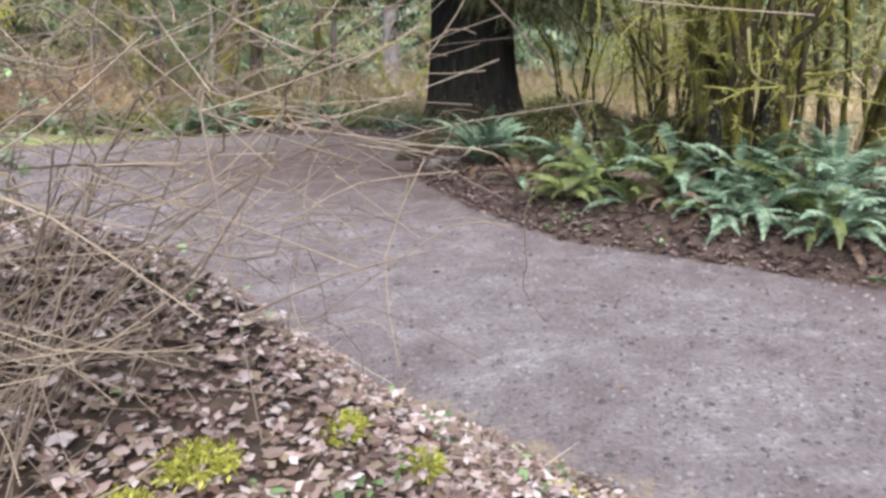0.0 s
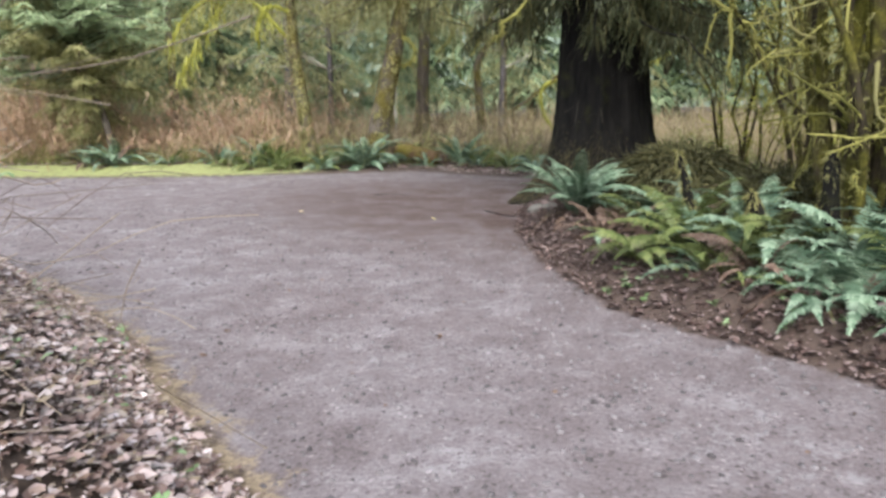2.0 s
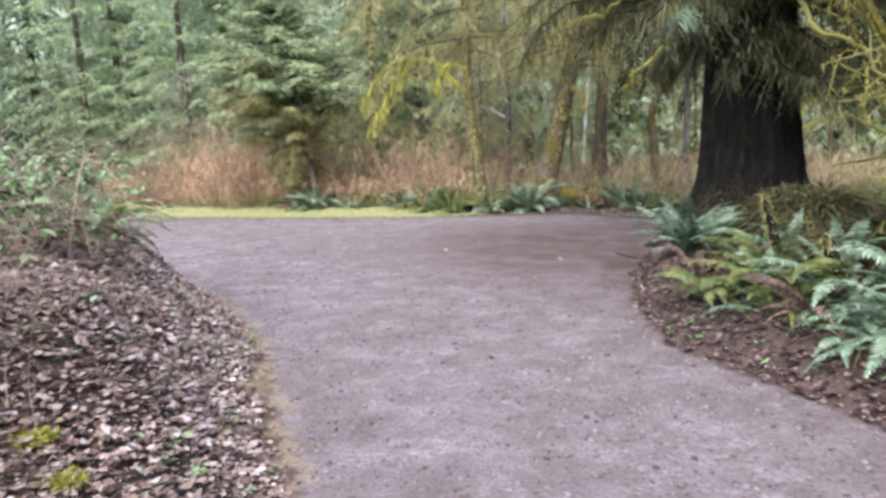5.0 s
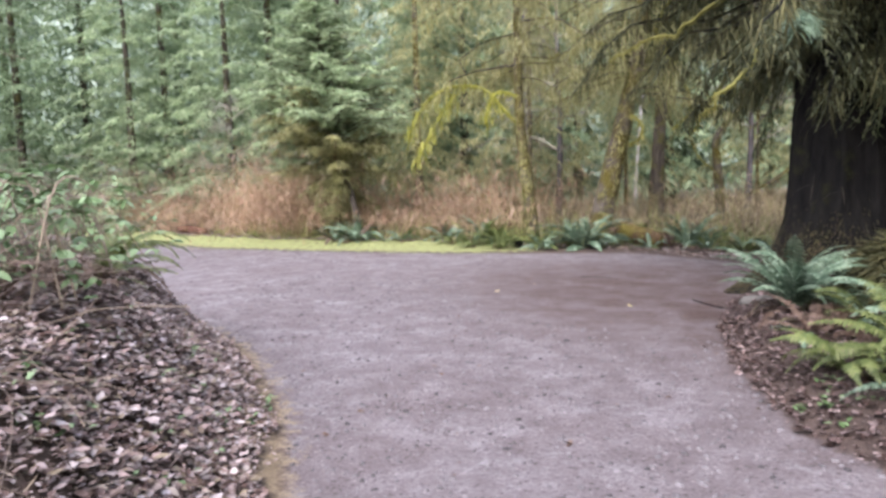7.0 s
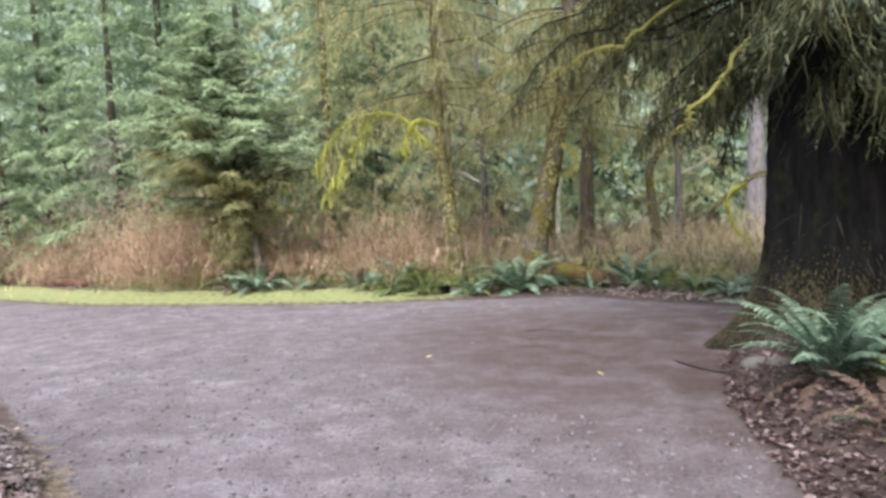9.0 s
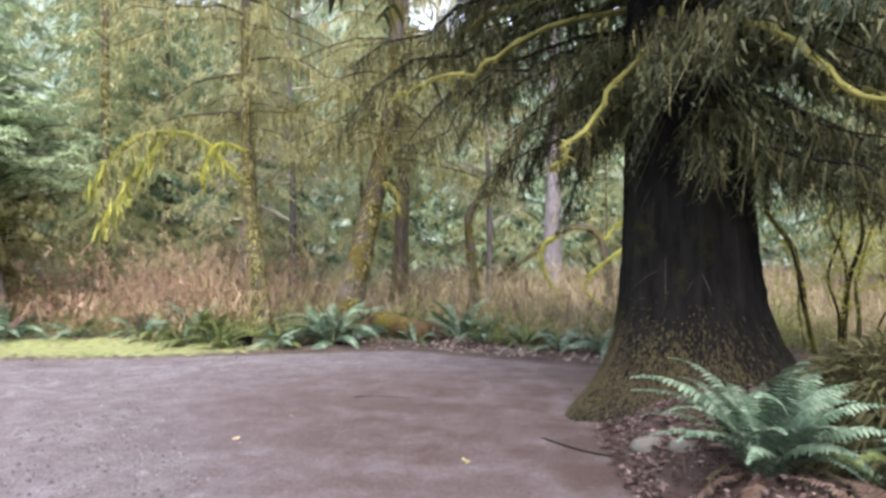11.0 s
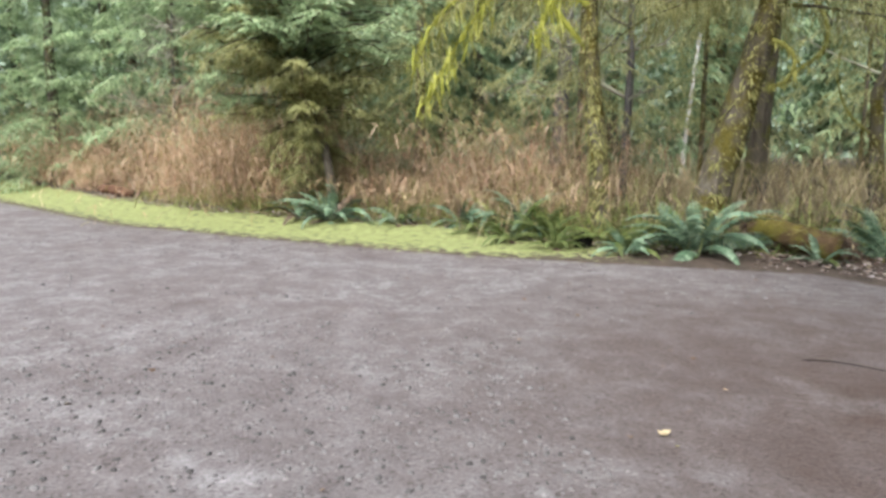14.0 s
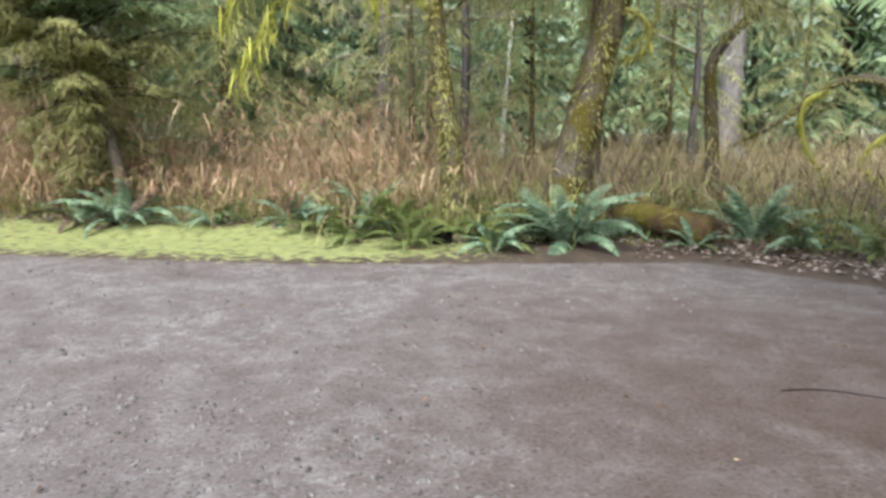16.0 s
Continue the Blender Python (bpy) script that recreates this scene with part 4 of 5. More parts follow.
def hummock(x, y, rx, ry, tall, material, label, n=2600, long=0.16):
    ob = thing("moss_hummock", x, y, h1(x, y), label, "moss mound", "moss mounds")
    s = Shape()
    th, ph = np.meshgrid(np.linspace(0, 2 * math.pi, 25), np.linspace(0, 1, 10), indexing="ij")
    r = np.cos(ph * math.pi / 2) * (1 + 0.12 * np.sin(3 * th) + 0.08 * np.sin(7 * th + 3 * ph))
    v = np.stack([rx * r * np.cos(th), ry * r * np.sin(th), tall * np.sin(ph * math.pi / 2) - 0.12], -1)
    i, j = np.meshgrid(np.arange(24), np.arange(9), indexing="ij")
    s.add(v, np.stack([i * 10 + j, (i + 1) * 10 + j, (i + 1) * 10 + j + 1, i * 10 + j + 1], -1))
    part("mound", s, BARK_STEM, ob)
    f = Shape()
    a, p = rand(0, 6.28, n), np.arcsin(rand(0.02, 0.98, n))
    nrm = np.stack([np.cos(p) * np.cos(a), np.cos(p) * np.sin(a), np.sin(p)], -1)
    f.strips(nrm * np.array([rx, ry, tall]) - UP * 0.12, nrm + rng.normal(0, 0.5, (n, 3)) - UP * 0.35, np.cross(nrm, UP) + rng.normal(0, 0.3, (n, 3)), rand(0.04, long, n), rand(0.01, 0.025, n), 0.5)
    part("moss", f, material, ob, "shaggy moss and fine dead twigs")


# both mounds wear the moss darkened for the shade beneath the tree and shrubs
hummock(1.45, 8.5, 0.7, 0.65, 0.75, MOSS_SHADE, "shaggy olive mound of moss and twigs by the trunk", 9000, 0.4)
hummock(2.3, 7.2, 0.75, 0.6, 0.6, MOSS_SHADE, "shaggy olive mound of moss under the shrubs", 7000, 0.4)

# ferns along the bank beside the path
for x, y, size, n, tone, second, upright in ((0.42, 7.8, 0.85, 32, "blue", "blue", 0.8), (1.0, 7.7, 0.7, 14, "blue", "yellow", 0.3), (1.35, 7.5, 0.8, 14, "blue", "dead", 0.3),
                                             (1.45, 6.25, 0.85, 24, "yellow", "blue", 0.15), (1.95, 5.95, 0.9, 20, "blue", "yellow", 0.3), (1.25, 6.75, 0.6, 12, "yellow", "dead", 0.0),
                                             (2.3, 5.3, 0.85, 18, "blue", "blue", 0.4), (2.85, 5.2, 0.9, 18, "blue", "yellow", 0.5), (3.15, 4.65, 0.8, 16, "blue", "yellow", 0.2), (3.2, 5.7, 0.95, 17, "blue", "blue", 0.6),
                                             (3.75, 4.9, 0.85, 16, "blue", "yellow", 0.3), (3.65, 4.25, 0.55, 12, "yellow", "blue", 0.1), (2.65, 4.75, 0.6, 13, "yellow", "blue", 0.1), (1.85, 5.5, 0.6, 12, "dead", "blue", 0.0),
                                             (2.25, 4.95, 0.5, 11, "blue", "dead", 0.2), (4.4, 5.5, 0.95, 16, "blue", "yellow", 0.4), (4.4, 4.4, 0.8, 14, "blue", "yellow", 0.3),
                                             (1.1, 6.0, 0.6, 16, "yellow", "dead", 0.1), (1.55, 5.6, 0.6, 15, "yellow", "blue", 0.1), (2.05, 5.1, 0.55, 14, "blue", "yellow", 0.2), (2.6, 4.55, 0.6, 14, "blue", "yellow", 0.2),
                                             (3.0, 4.2, 0.5, 12, "yellow", "blue", 0.1), (1.75, 6.6, 0.8, 16, "blue", "yellow", 0.4), (2.45, 5.8, 0.85, 16, "blue", "yellow", 0.5), (0.75, 6.9, 0.5, 12, "dead", "blue", 0.0), (1.0, 7.2, 0.55, 12, "dead", "blue", 0.1)):
    fern(x, y, size, n, tone, second, upright, "ferns beside the old tree")

# ferns along the far side
for x, y, size, n, tone, second, upright in ((-4.8, 14.75, 0.95, 24, "blue", "blue", 0.25), (-2.75, 15.3, 0.72, 12, "blue", "blue", 0.5), (-2.35, 15.0, 0.5, 9, "blue", "yellow", 0.2), (-1.6, 14.7, 0.55, 11, "yellow", "blue", 0.1),
                                             (-1.0, 14.3, 0.6, 11, "blue", "yellow", 0.2), (-0.4, 14.1, 0.55, 10, "blue", "yellow", 0.2), (-8.0, 14.45, 0.5, 10, "yellow", "blue", 0.1), (-9.5, 14.35, 0.5, 10, "blue", "yellow", 0.1), (-7.3, 14.2, 0.5, 11, "yellow", "blue", 0.2), (-6.5, 14.0, 0.5, 11, "yellow", "yellow", 0.1), (-5.5, 14.2, 0.45, 10, "blue", "yellow", 0.1), (-3.4, 14.8, 0.4, 8, "blue", "yellow", 0.1), (-5.75, 14.6, 0.7, 13, "yellow", "blue", 0.1), (-6.9, 14.55, 0.75, 13, "yellow", "yellow", 0.1),
                                             (-7.5, 14.9, 0.7, 10, "blue", "yellow", 0.3), (-8.6, 14.9, 0.6, 9, "blue", "dead", 0.2), (-10.9, 14.15, 0.85, 15, "blue", "dead", 0.2), (-11.6, 14.1, 0.6, 9, "blue", "dead", 0.1), (-3.9, 15.9, 0.55, 9, "yellow", "blue", 0.1)):
    fern(x, y, size * 1.3, n + 6, tone, second, upright, "ferns on the far side")


def fallen_log():
    ob = thing("fallen_log", -3.7, 15.2, 0.0, "rotten mossy log lying behind the ferns", "log")
    s = Shape()
    s.tube(bend([(-0.65, 0.25, 0.34), (-0.35, 0.15, 0.3), (0.1, 0, 0.22), (0.4, -0.15, 0.16), (0.5, -0.2, 0.15)], 16), np.concatenate([[0.02, 0.15], np.full(13, 0.17), [0.03]]), 14, 0.07)
    wood = part("log", s, LOG_MOSS, ob)
    f = Shape()
    fuzz(f, bend([(-0.75, 0.25, 0.34), (0.1, 0, 0.26), (0.6, -0.15, 0.22)], 12), 1100, 0.14, 0.24, 0.02, 0.0)
    part("moss", f, FERN_DEAD, wood, "brown moss on the log")


fallen_log()


def root_plate():
    ob = thing("rotten_stump", -6.25, 14.35, h1(-6.25, 14.35), "low dark rotten stump between ferns", "stump")
    s = Shape()
    u = np.linspace(0, 1, 9)
    s.tube(np.stack([0.05 * u, 0 * u, -0.1 + 0.32 * u], -1), 0.13 * np.array([1.5, 1.2, 1.0, 0.95, 0.9, 0.95, 0.8, 0.6, 0.1]), 12, 0.2)
    part("wood", s, BARK_BIG, ob)


root_plate()


# ---- stuff: dry plants, litter, stones ----
def meadow(name, material, n, x0, x1, y0, y1, keep, lo, hi, width, label, category, lean=0.35, droop=(0.0, 0.5), leaves=0, z0=0.0, leaf=(0.06, 0.34, 0.010)):
    s = Shape()
    x, y = scatter(n, x0, x1, y0, y1, keep)
    d, sd = any_way(n, rand(0.5, 3.0, n) / max(lean, 0.05) * 0.35)
    ln = rand(lo, hi, n) * np.clip(0.8 + 0.75 * lumps(x * 0.55 + 3, y * 0.7) + 0.35 * lumps(x * 1.7, y * 1.7), 0.35, 1.5)
    b = np.stack([x, y, height(x, y) - 0.03 + rand(0, 1, n) * z0], -1)
    bow = rand(*droop, n)
    s.strips(b, d, sd, ln, rand(0.5, 1.4, n) * width, bow, (1.0, 0.9, 0.8, 0.6, 0.12))
    if leaves:
        k = rng.integers(0, n, leaves)
        u = rand(0.1, 1.0, leaves)
        p = b[k] + unit(d[k]) * (ln[k] * u)[:, None] - UP * (bow[k] * ln[k] * u ** 2)[:, None]
        p = p[p[:, 2] > -0.02]
        m = len(p)
        d2, s2 = any_way(m, rand(-1.2, 0.6, m))
        s.strips(p, d2, s2 + UP * rng.normal(0, 0.5, m)[:, None], rand(leaf[0], leaf[1], m), rand(0.5, 1.6, m) * leaf[2], rand(0.1, 1.0, m), (0.6, 1.0, 0.1))
    return tagged(new(name, s.mesh(name, material)), label, category, kind="stuff")


def beyond(lo, hi):
    return lambda x, y: (lambda f: (f > lo + 0.75 * sstep(5.5, 9.0, -x)) & (f < hi))(zones(x, y)[0][1])


def patchy(keep, cut, scale=0.9):
    return lambda x, y: keep(x, y) & (1.3 * (patches(x, y, scale) - 0.5) + 0.7 * (patches(x, y, 3 * scale) - 0.5) > cut)


meadow("dead_bracken", BRACKEN, 4200, -30, -7.2, 12.5, 19, patchy(beyond(1.7, 6), -0.3), 1.7, 3.7, 0.008, "tangle of dead rust-brown bracken beside the path", "bracken", 0.4, (0.1, 0.6), 56000, leaf=(0.06, 0.28, 0.012))
meadow("dead_bracken", BRACKEN, 2400, -30, -12.6, 12.5, 18, patchy(beyond(2.2, 5.5), -0.2), 2.6, 4.6, 0.008, "high thicket of dead rust-brown bracken", "bracken", 0.4, (0.1, 0.6), 34000, leaf=(0.06, 0.30, 0.012))
meadow("dry_grass", STRAW, 5000, -12, 6, 14, 26, patchy(beyond(1.7, 12), -0.35), 0.8, 2.5, 0.007, "tall straw-coloured dry grass and dead stalks", "grass", 0.45, (0.1, 0.7), 44000, leaf=(0.06, 0.28, 0.010))
meadow("dry_grass", STRAW, 7000, -34, 14, 20, 45, lambda x, y: y > 19 - 0.1 * x, 1.0, 2.1, 0.02, "far meadow of tall dry grass", "grass", 0.5, (0.0, 0.6), 7000)
meadow("dry_grass", STRAW, 3000, 3, 14, 8, 20, beyond(1.0, 12), 0.5, 1.5, 0.012, "tall dry grass behind the shrubs", "grass", 0.5, (0.0, 0.6), 5000, leaf=(0.1, 0.3, 0.016))
meadow("dry_grass", STRAW, 4500, 2.5, 14, 1, 13, lambda x, y: zones(x, y)[0][2] > 2.9, 0.6, 1.9, 0.012, "tall dry grass in the open behind the fern bank", "grass", 0.5, (0.0, 0.7), 14000, leaf=(0.1, 0.35, 0.018))
meadow("undergrowth", UNDER, 7000, -18, 3, 12.8, 18, beyond(1.5, 4.0), 0.15, 1.6, 0.012, "low green and brown undergrowth at the path side", "undergrowth", 0.6, (0.1, 0.9), 22000)
# real plants, tinted with the shaded moss to paint the gloom behind the ferns
meadow("bank_undergrowth", MOSS_SHADE, 4500, 0, 6, 3.5, 9.5, lambda x, y: (lambda z: (z > 0.6) & (z < 2.6))(zones(x, y)[0][2]), 0.15, 0.75, 0.016, "low green plants and dead stalks under the ferns, shade in their colour", "undergrowth", 1.0, (0.1, 0.9), 4000)
meadow("bank_twigs", FERN_DEAD, 1500, 0, 6, 4.0, 9.5, lambda x, y: (lambda z: (z > 0.45) & (z < 2.6))(zones(x, y)[0][2]), 0.15, 0.6, 0.009, "dark brown dead stalks under the ferns", "twigs", 1.2, (0.1, 0.9), 3000)
meadow("leafy_edge", UNDER, 3500, -18, 3, 12.8, 17, beyond(1.3, 2.3), 0.1, 0.55, 0.016, "low yellow-green leafy plants along the far edge", "undergrowth", 1.0, (0.1, 0.9), 9000)
meadow("bare_twigs", TWIG_TAN, 700, -22, 1, 13.5, 18, beyond(1.8, 4.0), 0.7, 2.2, 0.010, "bare tan stalks sticking out of the undergrowth", "twigs", 0.5, (0.0, 0.5), 0)
meadow("brown_twigs", FERN_DEAD, 2600, -22, 1, 13.5, 19, beyond(1.8, 5.0), 0.8, 2.6, 0.009, "dark brown dead twigs tangled in the undergrowth", "twigs", 0.45, (0.0, 0.6), 4000)


def on_verge(x, y):
    (left, far, right), depth = zones(x, y)
    d = np.where(depth > 0, -depth, far)
    rag = 0.5 * (patches(x, y, 1.1) - 0.5) + 0.5 * (patches(x, y, 3.7) - 0.5) + 0.35 * (patches(x, y, 11) - 0.5)
    end = 1 - sstep(3.9, 7.5, -x)
    return (left + right == 0) & (d > 0.0 + 1.3 * rag) & (d < 2.1 + 0.6 * rag - 1.6 * end) & (x < -4.0) & (rag > -0.6 + 0.6 * end)


meadow("verge_grass", VERGE, 15000, -20, -3.9, 11.0, 15.5, on_verge, 0.025, 0.085, 0.013, "short bright yellow-green mossy grass", "grass", 1.0, (0.0, 0.5))


def litter(name, n, x0, x1, y0, y1, keep, size, label, lift=0.03, material=LITTER):
    """Dead lobed leaves lying loosely over one another."""
    s = Shape()
    x, y = scatter(n, x0, x1, y0, y1, keep)
    b = np.stack([x, y, height(x, y) + rand(0.004, lift, n)], -1)
    tip = rand(-0.25, 0.35, n)
    a = rand(0, 6.28, n)
    ln = (0.35 + 1.3 * rand(0, 1, n) ** 1.6) * size
    for da, k in ((-0.85, 0.75), (0.0, 1.0), (0.85, 0.75)):
        d = np.stack([np.cos(a + da), np.sin(a + da), tip + 0.2 * da * rng.normal(0, 1, n)], -1)
        sd = np.stack([-np.sin(a + da), np.cos(a + da), rng.normal(0, 0.35, n)], -1)
        s.strips(b, d, sd, ln * k, ln * 0.6, rand(-0.15, 0.4, n), (0.3, 1.0, 0.1))
    return tagged(new(name, s.mesh(name, material)), label, "leaves", kind="stuff")


litter("leaf_litter", 23000, -6.6, 2.0, -0.6, 6.2, lambda x, y: (lambda z: (z > np.maximum(0.04, 0.14 + 0.16 * lumps(x * 2.3, y * 2.3))) & (z < 2.1))(zones(x, y)[0][0]), 0.037, "brown and grey dead maple leaves heaped on the bank", 0.06)
litter("leaf_crumbs", 5000, -6.6, 2.0, -0.6, 6.2, lambda x, y: (lambda z: (z > np.maximum(0.02, 0.08 + 0.2 * lumps(x * 2.3, y * 2.3))) & (z < 2.0))(zones(x, y)[0][0]), 0.024, "crumbled dead leaves and bits of twig on the bank", 0.08)
litter("leaf_litter", 9000, -4.6, -0.2, 2.2, 5.2, lambda x, y: (lambda z: (z > 0.05 + 0.2 * patches(x, y, 3.0)) & (z < 1.3))(zones(x, y)[0][0]), 0.042, "pale pinkish-brown dead leaves thick on the bank", 0.07)
litter("leaf_litter", 5000, -1.7, 1.2, 0.4, 2.7, lambda x, y: (lambda z: (z > 0.03) & (z < 1.6) & (np.hypot(x, y) > 0.7))(zones(x, y)[0][0]), 0.03, "small torn dead leaves on the bank among moss", 0.05)
# leaves of the shady bank, with the shade in their colour
litter("leaf_litter", 8500, -1.5, 5, 3.6, 11.0, lambda x, y: (lambda z: (z > 0) & (z < 0.75 + 0.5 * patches(x, y, 2.0)))(zones(x, y)[0][2]), 0.036, "damp brown dead leaves, darkened for shade, along the foot of the fern bank", 0.05, SHADED_DAMP_LITTER)
litter("leaf_litter", 5500, -20, 1, 12.5, 15.8, lambda x, y: (lambda z: (z > 1.1 - 0.9 * (x > -4) + 0.7 * sstep(5.5, 9, -x)) & (z < 2.3 + 0.6 * sstep(5.5, 9, -x)))(zones(x, y)[0][1]), 0.05, "brown dead leaves behind the grass verge", 0.05)
litter("fallen_leaves", 200, -9, 4, 1, 14, lambda x, y: zones(x, y)[1] > 0.02, 0.03, "single dead leaves lying on the gravel", 0.012, FERN_DEAD)
litter("fallen_leaves", 5, -4.5, 0.5, 8.5, 10, lambda x, y: zones(x, y)[1] > 0.3, 0.04, "single yellow leaves lying on the gravel", 0.012, STRAW)


def pebbles(n, x0, x1, y0, y1, lo, hi, label):
    s = Shape()
    x, y = scatter(n, x0, x1, y0, y1, lambda a, b: (zones(a, b)[1] > 0.0) & (np.hypot((a + 0.6) * 0.8, b - 10.2) > 2.9))
    r = lo + (hi - lo) * rand(0, 1, n) ** 3
    cube = np.array([(-1, -1, -1), (1, -1, -1), (1, 1, -1), (-1, 1, -1), (-0.7, -0.7, 1), (0.7, -0.7, 1), (0.7, 0.7, 1), (-0.7, 0.7, 1)])
    a = rand(0, 6.28, n)
    v = cube[None] * (1 + rng.normal(0, 0.22, (n, 8, 3))) * r[:, None, None] * np.array([1, 0.75, 0.45])
    c, q = np.cos(a)[:, None], np.sin(a)[:, None]
    v = np.stack([v[..., 0] * c - v[..., 1] * q + x[:, None], v[..., 0] * q + v[..., 1] * c + y[:, None], v[..., 2] + (height(x, y) + r * 0.2)[:, None]], -1)
    f = np.array([(4, 5, 6, 7), (0, 1, 5, 4), (1, 2, 6, 5), (2, 3, 7, 6), (3, 0, 4, 7)])
    s.add(v, f[None] + 8 * np.arange(n)[:, None, None])
    tagged(new("pebbles", s.mesh("pebbles", PEBBLE)), label, "pebbles", kind="stuff")


pebbles(8000, -7, 3.5, 1.0, 9.5, 0.004, 0.018, "loose grey gravel chips on the path")
pebbles(3000, -14, 3, 4, 13.5, 0.005, 0.022, "loose grey gravel chips on the far part of the path")


# ---- the near bank: brambles, bare twigs, moss ----
def bare_shrub(x, y, n, reach, low, high, az0, az1, label, r=0.006, lift=0.0):
    ob = thing("bare_shrub", x, y, h1(x, y) + lift, label, "shrub", "bare shrubs")
    for i in range(n):
        a = rng.uniform(az0, az1)
        o = np.array([math.cos(a), math.sin(a), 0])
        k = reach * rng.uniform(0.5, 1.0)
        z = rng.uniform(low, high)
        b0 = rng.normal(0, 0.14, 3) * np.array([1, 1, 0])
        line = bend([b0 - UP * 0.05, b0 + o * k * 0.3 + UP * z * 0.65 + rng.normal(0, 0.09, 3), b0 + o * k * 0.55 + UP * z * 0.9 + rng.normal(0, 0.08, 3), b0 + o * k * 0.8 + UP * z + rng.normal(0, 0.08, 3), b0 + o * k + UP * (z * rng.uniform(0.7, 1.15)) + rng.normal(0, 0.12, 3)], 14)
        s = Shape()
        q = r * rng.uniform(0.4, 1.15)
        s.tube(line, np.linspace(q, q * 0.3, 14), 5, 0.06)
        for _ in range(8):
            j = int(rng.integers(3, 13))
            d = unit(o + rng.normal(0, 0.7, 3))
            s.tube(bend([line[j], line[j] + d * 0.15 + rng.normal(0, 0.02, 3), line[j] + d * rng.uniform(0.2, 0.4) + rng.normal(0, 0.04, 3)], 5), np.linspace(q * 0.45, 0.0012, 5), 4)
        part("twig", s, TWIG_TAN, ob)
    return ob


bare_shrub(-1.05, 1.3, 34, 1.15, 0.25, 1.0, radians(-30), radians(60), "bare tan twigs of a leafless shrub on the bank", 0.0034)
bare_shrub(-1.35, 1.0, 34, 1.0, 0.4, 1.15, radians(-15), radians(60), "bare tan twigs of a leafless shrub on the bank", 0.003)
bare_shrub(-1.4, 1.6, 26, 0.7, 0.1, 0.6, radians(0), radians(360), "bare tan twigs of a leafless shrub on the bank", 0.0036)
bare_shrub(-2.6, 2.6, 30, 0.8, 0.1, 0.5, radians(0), radians(360), "bare tan twigs tangled in the brambles", 0.0036)
bare_shrub(-4.6, 4.0, 34, 1.3, 0.3, 1.0, radians(0), radians(360), "bare tan twigs tangled in the brambles", 0.004)


def bramble(x, y, canes, reach, tall, leaves, label):
    ob = thing("bramble", x, y, h1(x, y), label, "bramble", "brambles on the near bank")
    cane, leaf = Shape(), Shape()
    for i in range(canes):
        a = rng.uniform(0, 6.28)
        o = np.array([math.cos(a), math.sin(a), 0])
        k = reach * rng.uniform(0.5, 1.0)
        b0 = rng.normal(0, 0.2, 3) * np.array([1, 1, 0])
        z = tall * rng.uniform(0.5, 1.0)
        line = bend([b0, b0 + o * k * 0.35 + UP * z, b0 + o * k * 0.8 + UP * z * 0.9, b0 + o * k * 1.2 + UP * z * 0.35], 16)
        cane.tube(line, np.linspace(0.006, 0.002, 16), 4)
        m = leaves
        q = rng.integers(4, 16, m)
        p = line[q] + rng.normal(0, 0.05, (m, 3))
        az = rand(0, 6.28, m)
        ln = rand(0.03, 0.08, m)
        up = rand(-0.5, 0.4, m)
        for da in (-1.1, 0.0, 1.1):
            d = np.stack([np.cos(az + da), np.sin(az + da), up], -1)
            leaf.strips(p, d, np.stack([-np.sin(az + da), np.cos(az + da), rng.normal(0, 0.3, m)], -1), ln, ln * 0.7, 0.4, (0.35, 1.0, 0.75, 0.08))
    part("cane_tangle", cane, TWIG_TAN, ob)
    part("leaves", leaf, BRAMBLE, ob, "pale green bramble leaves in threes")


bramble(-2.0, 2.6, 18, 0.55, 0.6, 13, "low bramble with pale green leaves on the leaf bank")
bramble(-2.65, 2.95, 20, 0.6, 0.62, 13, "low bramble with pale green leaves on the leaf bank")
bramble(-3.7, 3.45, 18, 0.6, 0.6, 10, "low bramble with pale green leaves on the leaf bank")
bramble(-1.35, 1.6, 8, 0.35, 0.3, 3, "sparse bramble with a few green leaves")
for x, y, size, tone in ((-4.3, 4.25, 0.75, "yellow"), (-3.6, 3.9, 0.65, "yellow"), (-4.9, 4.6, 0.6, "yellow"), (-3.0, 3.5, 0.45, "yellow"), (-2.3, 2.95, 0.45, "dead"), (-1.9, 2.45, 0.5, "dead"), (-2.9, 2.7, 0.6, "dead")):
    fern(x, y, size, 13, tone, tone, 0.2, "ferns on the near bank", skirt=4)


def seedlings(n, x0, x1, y0, y1, keep, label):
    s = Shape()
    x, y = scatter(n, x0, x1, y0, y1, keep)
    for i in range(n):
        m = 7
        a = rand(0, 6.28, m)
        d = np.stack([np.cos(a), np.sin(a), rand(0.2, 1.2, m)], -1)
        b = np.tile([x[i], y[i], h1(x[i], y[i]) + 0.02], (m, 1)) + rng.normal(0, 0.03, (m, 3)) * np.array([1, 1, 0.3])
        s.strips(b, d, np.stack([-np.sin(a), np.cos(a), np.zeros(m)], -1), rand(0.03, 0.07, m), rand(0.02, 0.035, m), 0.4, (0.4, 1.0, 0.1))
    tagged(new("seedlings", s.mesh("seedlings", BRAMBLE)), label, "seedlings", kind="stuff")


seedlings(110, -2.6, 1.4, 0.6, 4.2, lambda x, y: (lambda z: (z > 0.05) & (z < 1.3))(zones(x, y)[0][0]), "small fresh green seedlings among dead leaves")
seedlings(30, 0.5, 4.2, 3.8, 6.0, lambda x, y: (lambda z: (z > 0.1) & (z < 0.8))(zones(x, y)[0][2]), "small fresh green seedlings at the fern bank")


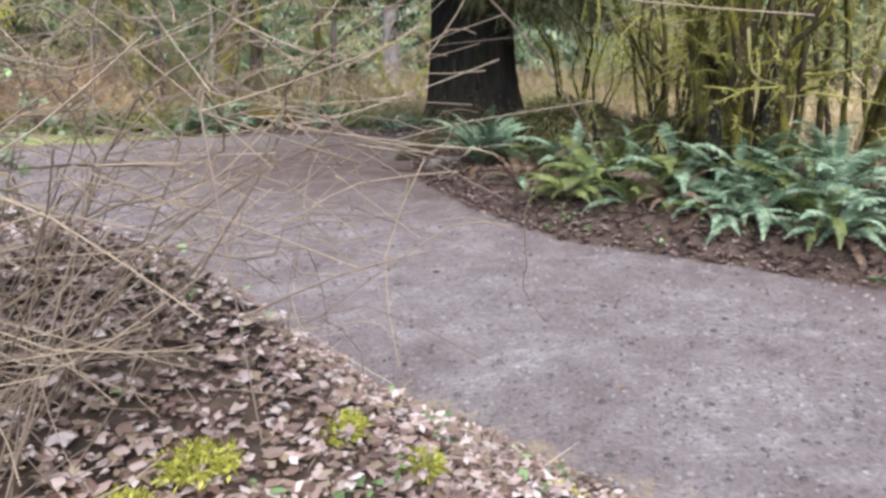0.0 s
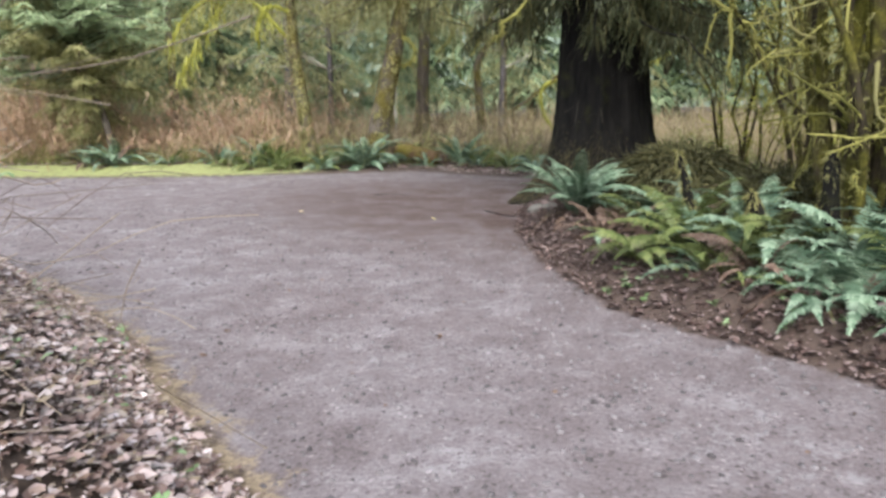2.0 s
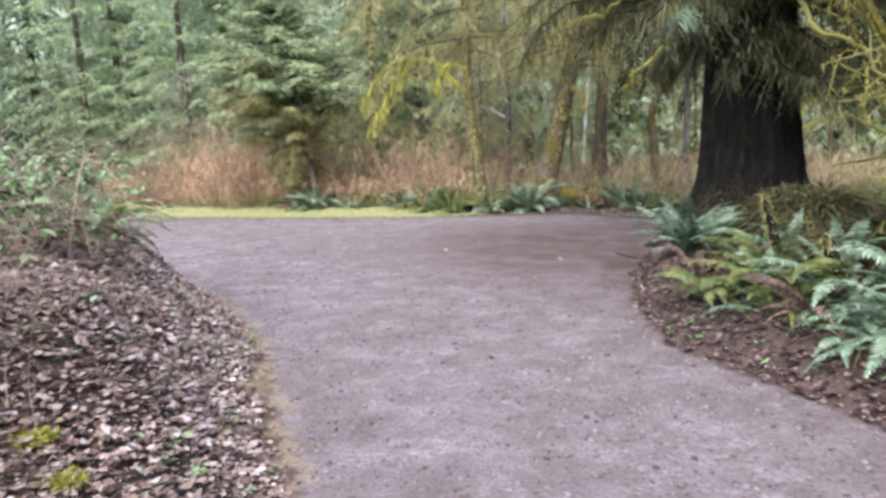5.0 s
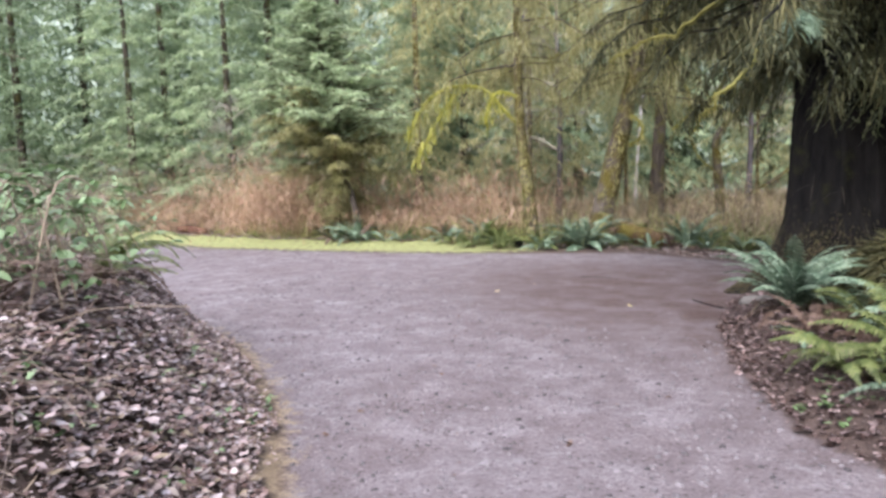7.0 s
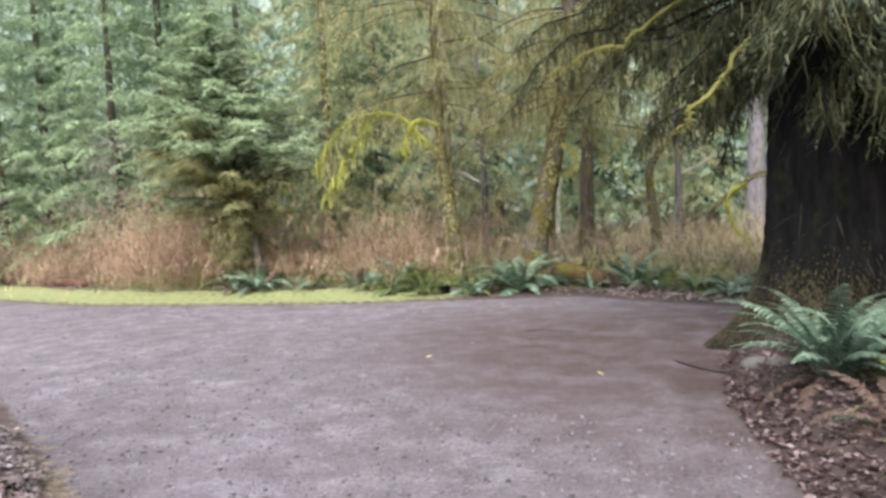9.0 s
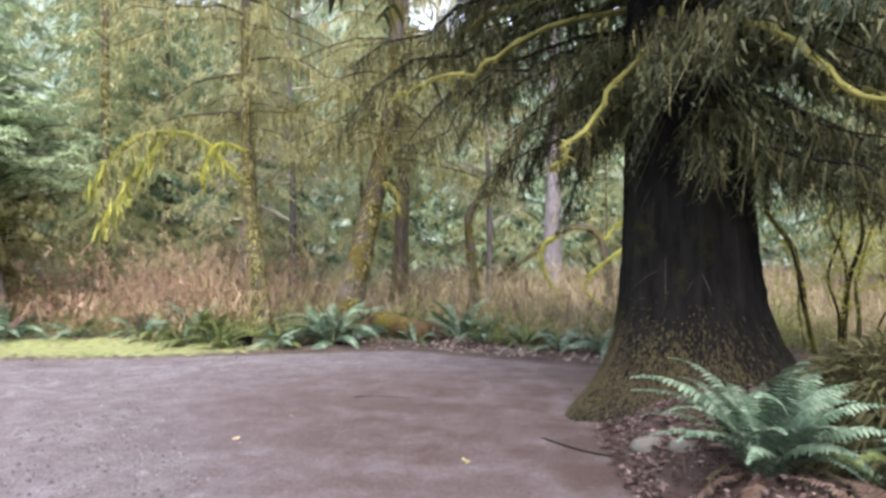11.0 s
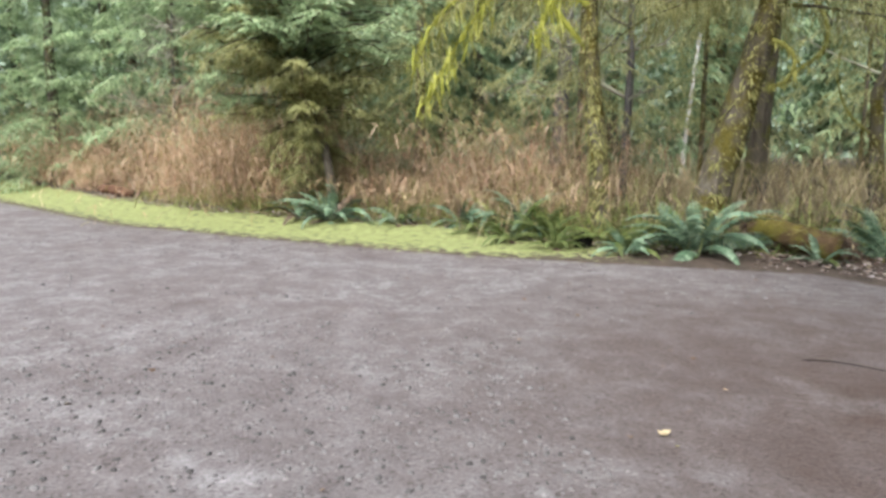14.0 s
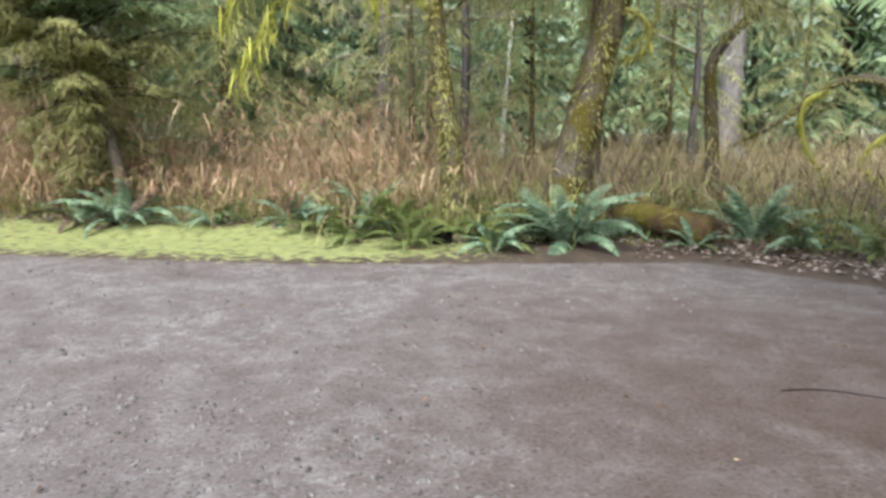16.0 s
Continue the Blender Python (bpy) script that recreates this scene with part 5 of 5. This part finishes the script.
def moss_cushion(x, y, r):
    ob = thing("moss_cushion", x, y, h1(x, y), "bright yellow-green cushion of moss among dead leaves", "moss", "moss cushions")
    s = Shape()
    n = 1500
    a, q = rand(0, 6.28, n), np.sqrt(rand(0, 1, n))
    nrm = np.stack([q * np.cos(a), q * np.sin(a), np.sqrt(1 - 0.9 * q ** 2)], -1)
    s.strips(nrm * np.array([r, r * 0.8, r * 0.3]) + rng.normal(0, 0.008, (n, 3)), nrm + rng.normal(0, 0.6, (n, 3)), rng.normal(0, 1, (n, 3)), rand(0.01, 0.028, n), rand(0.006, 0.013, n), 0.2)
    part("moss", s, MOSS_BRIGHT, ob)


for x, y, r in ((-0.55, 1.0, 0.13), (-0.25, 0.95, 0.1), (-0.95, 1.1, 0.12), (-0.1, 1.6, 0.07), (-0.42, 1.25, 0.12), (-0.2, 1.18, 0.1), (-0.6, 1.42, 0.1), (-0.05, 1.38, 0.08), (-0.75, 1.25, 0.12), (-0.3, 1.62, 0.07), (0.3, 1.75, 0.06)):
    moss_cushion(x, y, r)


meadow("edge_grass", STRAW, 5200, -4.2, 2.4, -0.2, 6.0, lambda x, y: (lambda d, p: (d < 0.34) & (p < 0.28) & (lumps(x * 2.5, y * 2.5) > -0.25))(distance(x, y, LEFT_EDGE), zones(x, y)[1]), 0.015, 0.055, 0.008, "short trodden dry grass along the edge of the gravel", "grass", 1.6, (0.0, 0.6))


meadow("dead_twigs", TWIG_TAN, 420, -2.6, 0.9, 0.5, 3.4, lambda x, y: (lambda z: (z > 0.15) & (z < 1.5))(zones(x, y)[0][0]), 0.12, 0.5, 0.007, "thin dead twigs lying over the leaves of the bank", "twigs", 3.0, (0.0, 0.2), 0, 0.05)


def stick(points, r, label="thin dark dead stick lying on the gravel"):
    ob = thing("stick", points[0][0], points[0][1], 0.0, label, "stick", "sticks on the gravel")
    line = bend([(x - points[0][0], y - points[0][1], h1(x, y) + r * 0.8) for x, y in points], 12)
    s = Shape()
    s.tube(line, np.concatenate([[0.2 * r], np.full(10, r), [0.2 * r]]), 6, 0.1)
    part("wood", s, BARK_BIG, ob)


stick([(-2.93, 10.58), (-2.7, 10.66), (-2.3, 10.6)], 0.004)
stick([(-0.3, 8.2), (-0.1, 7.95), (0.05, 7.8)], 0.006)
stick([(-0.9, 9.3), (-0.6, 9.0), (-0.35, 8.85)], 0.007)


def bare_tree(x, y, tall, r, limbs, label):
    """A leafless lichen-grey tree with fine twigs."""
    ob = thing("bare_tree", x, y, 0, label, "tree", "bare trees")
    t = Shape()
    line = bend([(0, 0, -0.1), (0.1, 0, tall * 0.3), (0.0, 0.1, tall * 0.6), (0.2, 0, tall)], 20)
    t.tube(line, np.linspace(r, 0.02, 20), 8, 0.05)
    part("trunk", t, BARK_DULL, ob)
    f = Shape()
    for i in range(limbs):
        k = int(rng.integers(5, 19))
        a = i * 2.399
        d = np.array([math.cos(a), math.sin(a), rng.uniform(0.1, 0.7)])
        ln = rng.uniform(1.0, 2.4) * (1.2 - k / 24)
        lb = bend([line[k], line[k] + d * ln * 0.5 + rng.normal(0, 0.1, 3), line[k] + d * ln + rng.normal(0, 0.2, 3)], 9)
        f.tube(lb, np.linspace(0.03, 0.006, 9), 5, 0.1)
        n = 46
        q = rng.integers(2, 9, n)
        w = d + rng.normal(0, 0.8, (n, 3))
        f.strips(lb[q], w, rng.normal(0, 1, (n, 3)), rand(0.2, 0.75, n), rand(0.008, 0.02, n), 0.3, (1.0, 0.7, 0.2))
    part("branchwood", f, TWIG_GREY, ob, "fine lichen-grey twigs")


bare_tree(-7.4, 18.6, 9.5, 0.10, 26, "leafless tree with fine lichen-grey twigs")
bare_tree(-10.2, 21.5, 9.0, 0.09, 24, "leafless tree with fine lichen-grey twigs")
bare_tree(-3.6, 23.5, 10.0, 0.10, 26, "leafless tree with fine lichen-grey twigs")
bare_tree(-16.5, 17.6, 5.5, 0.06, 24, "leafless thicket tree with fine lichen-grey twigs")
bare_tree(-19.5, 16.8, 5.0, 0.06, 24, "leafless thicket tree with fine lichen-grey twigs")


def boulder(x, y, r, label="small grey mossy stone at the foot of the fern"):
    ob = thing("stone", x, y, h1(x, y), label, "stone", "stones by the tree")
    s = Shape()
    th, ph = np.meshgrid(np.linspace(0, 2 * math.pi, 17), np.linspace(-0.5, 1, 8), indexing="ij")
    q = np.cos(ph * math.pi / 2) * (1 + 0.12 * np.sin(2 * th + 1) + 0.09 * np.sin(5 * th + 4 * ph))
    v = np.stack([r * q * np.cos(th), 0.8 * r * q * np.sin(th), 0.62 * r * np.sin(ph * math.pi / 2)], -1)
    i, j = np.meshgrid(np.arange(16), np.arange(7), indexing="ij")
    s.add(v, np.stack([i * 8 + j, (i + 1) * 8 + j, (i + 1) * 8 + j + 1, i * 8 + j + 1], -1))
    part("rock", s, ROCK, ob)


boulder(-0.1, 8.75, 0.13)
boulder(0.08, 8.45, 0.09)


def red_log():
    ob = thing("red_log", -19.2, 14.9, h1(-19.2, 14.9), "reddish rotten log lying behind the verge", "log")
    s = Shape()
    s.tube(bend([(-1.3, 0.3, 0.1), (-0.6, 0.1, 0.14), (0.2, 0, 0.12), (0.9, -0.1, 0.08)], 14), np.concatenate([[0.02], np.full(12, 0.13), [0.02]]), 10, 0.1)
    part("log", s, LOG_RED, ob)


red_log()
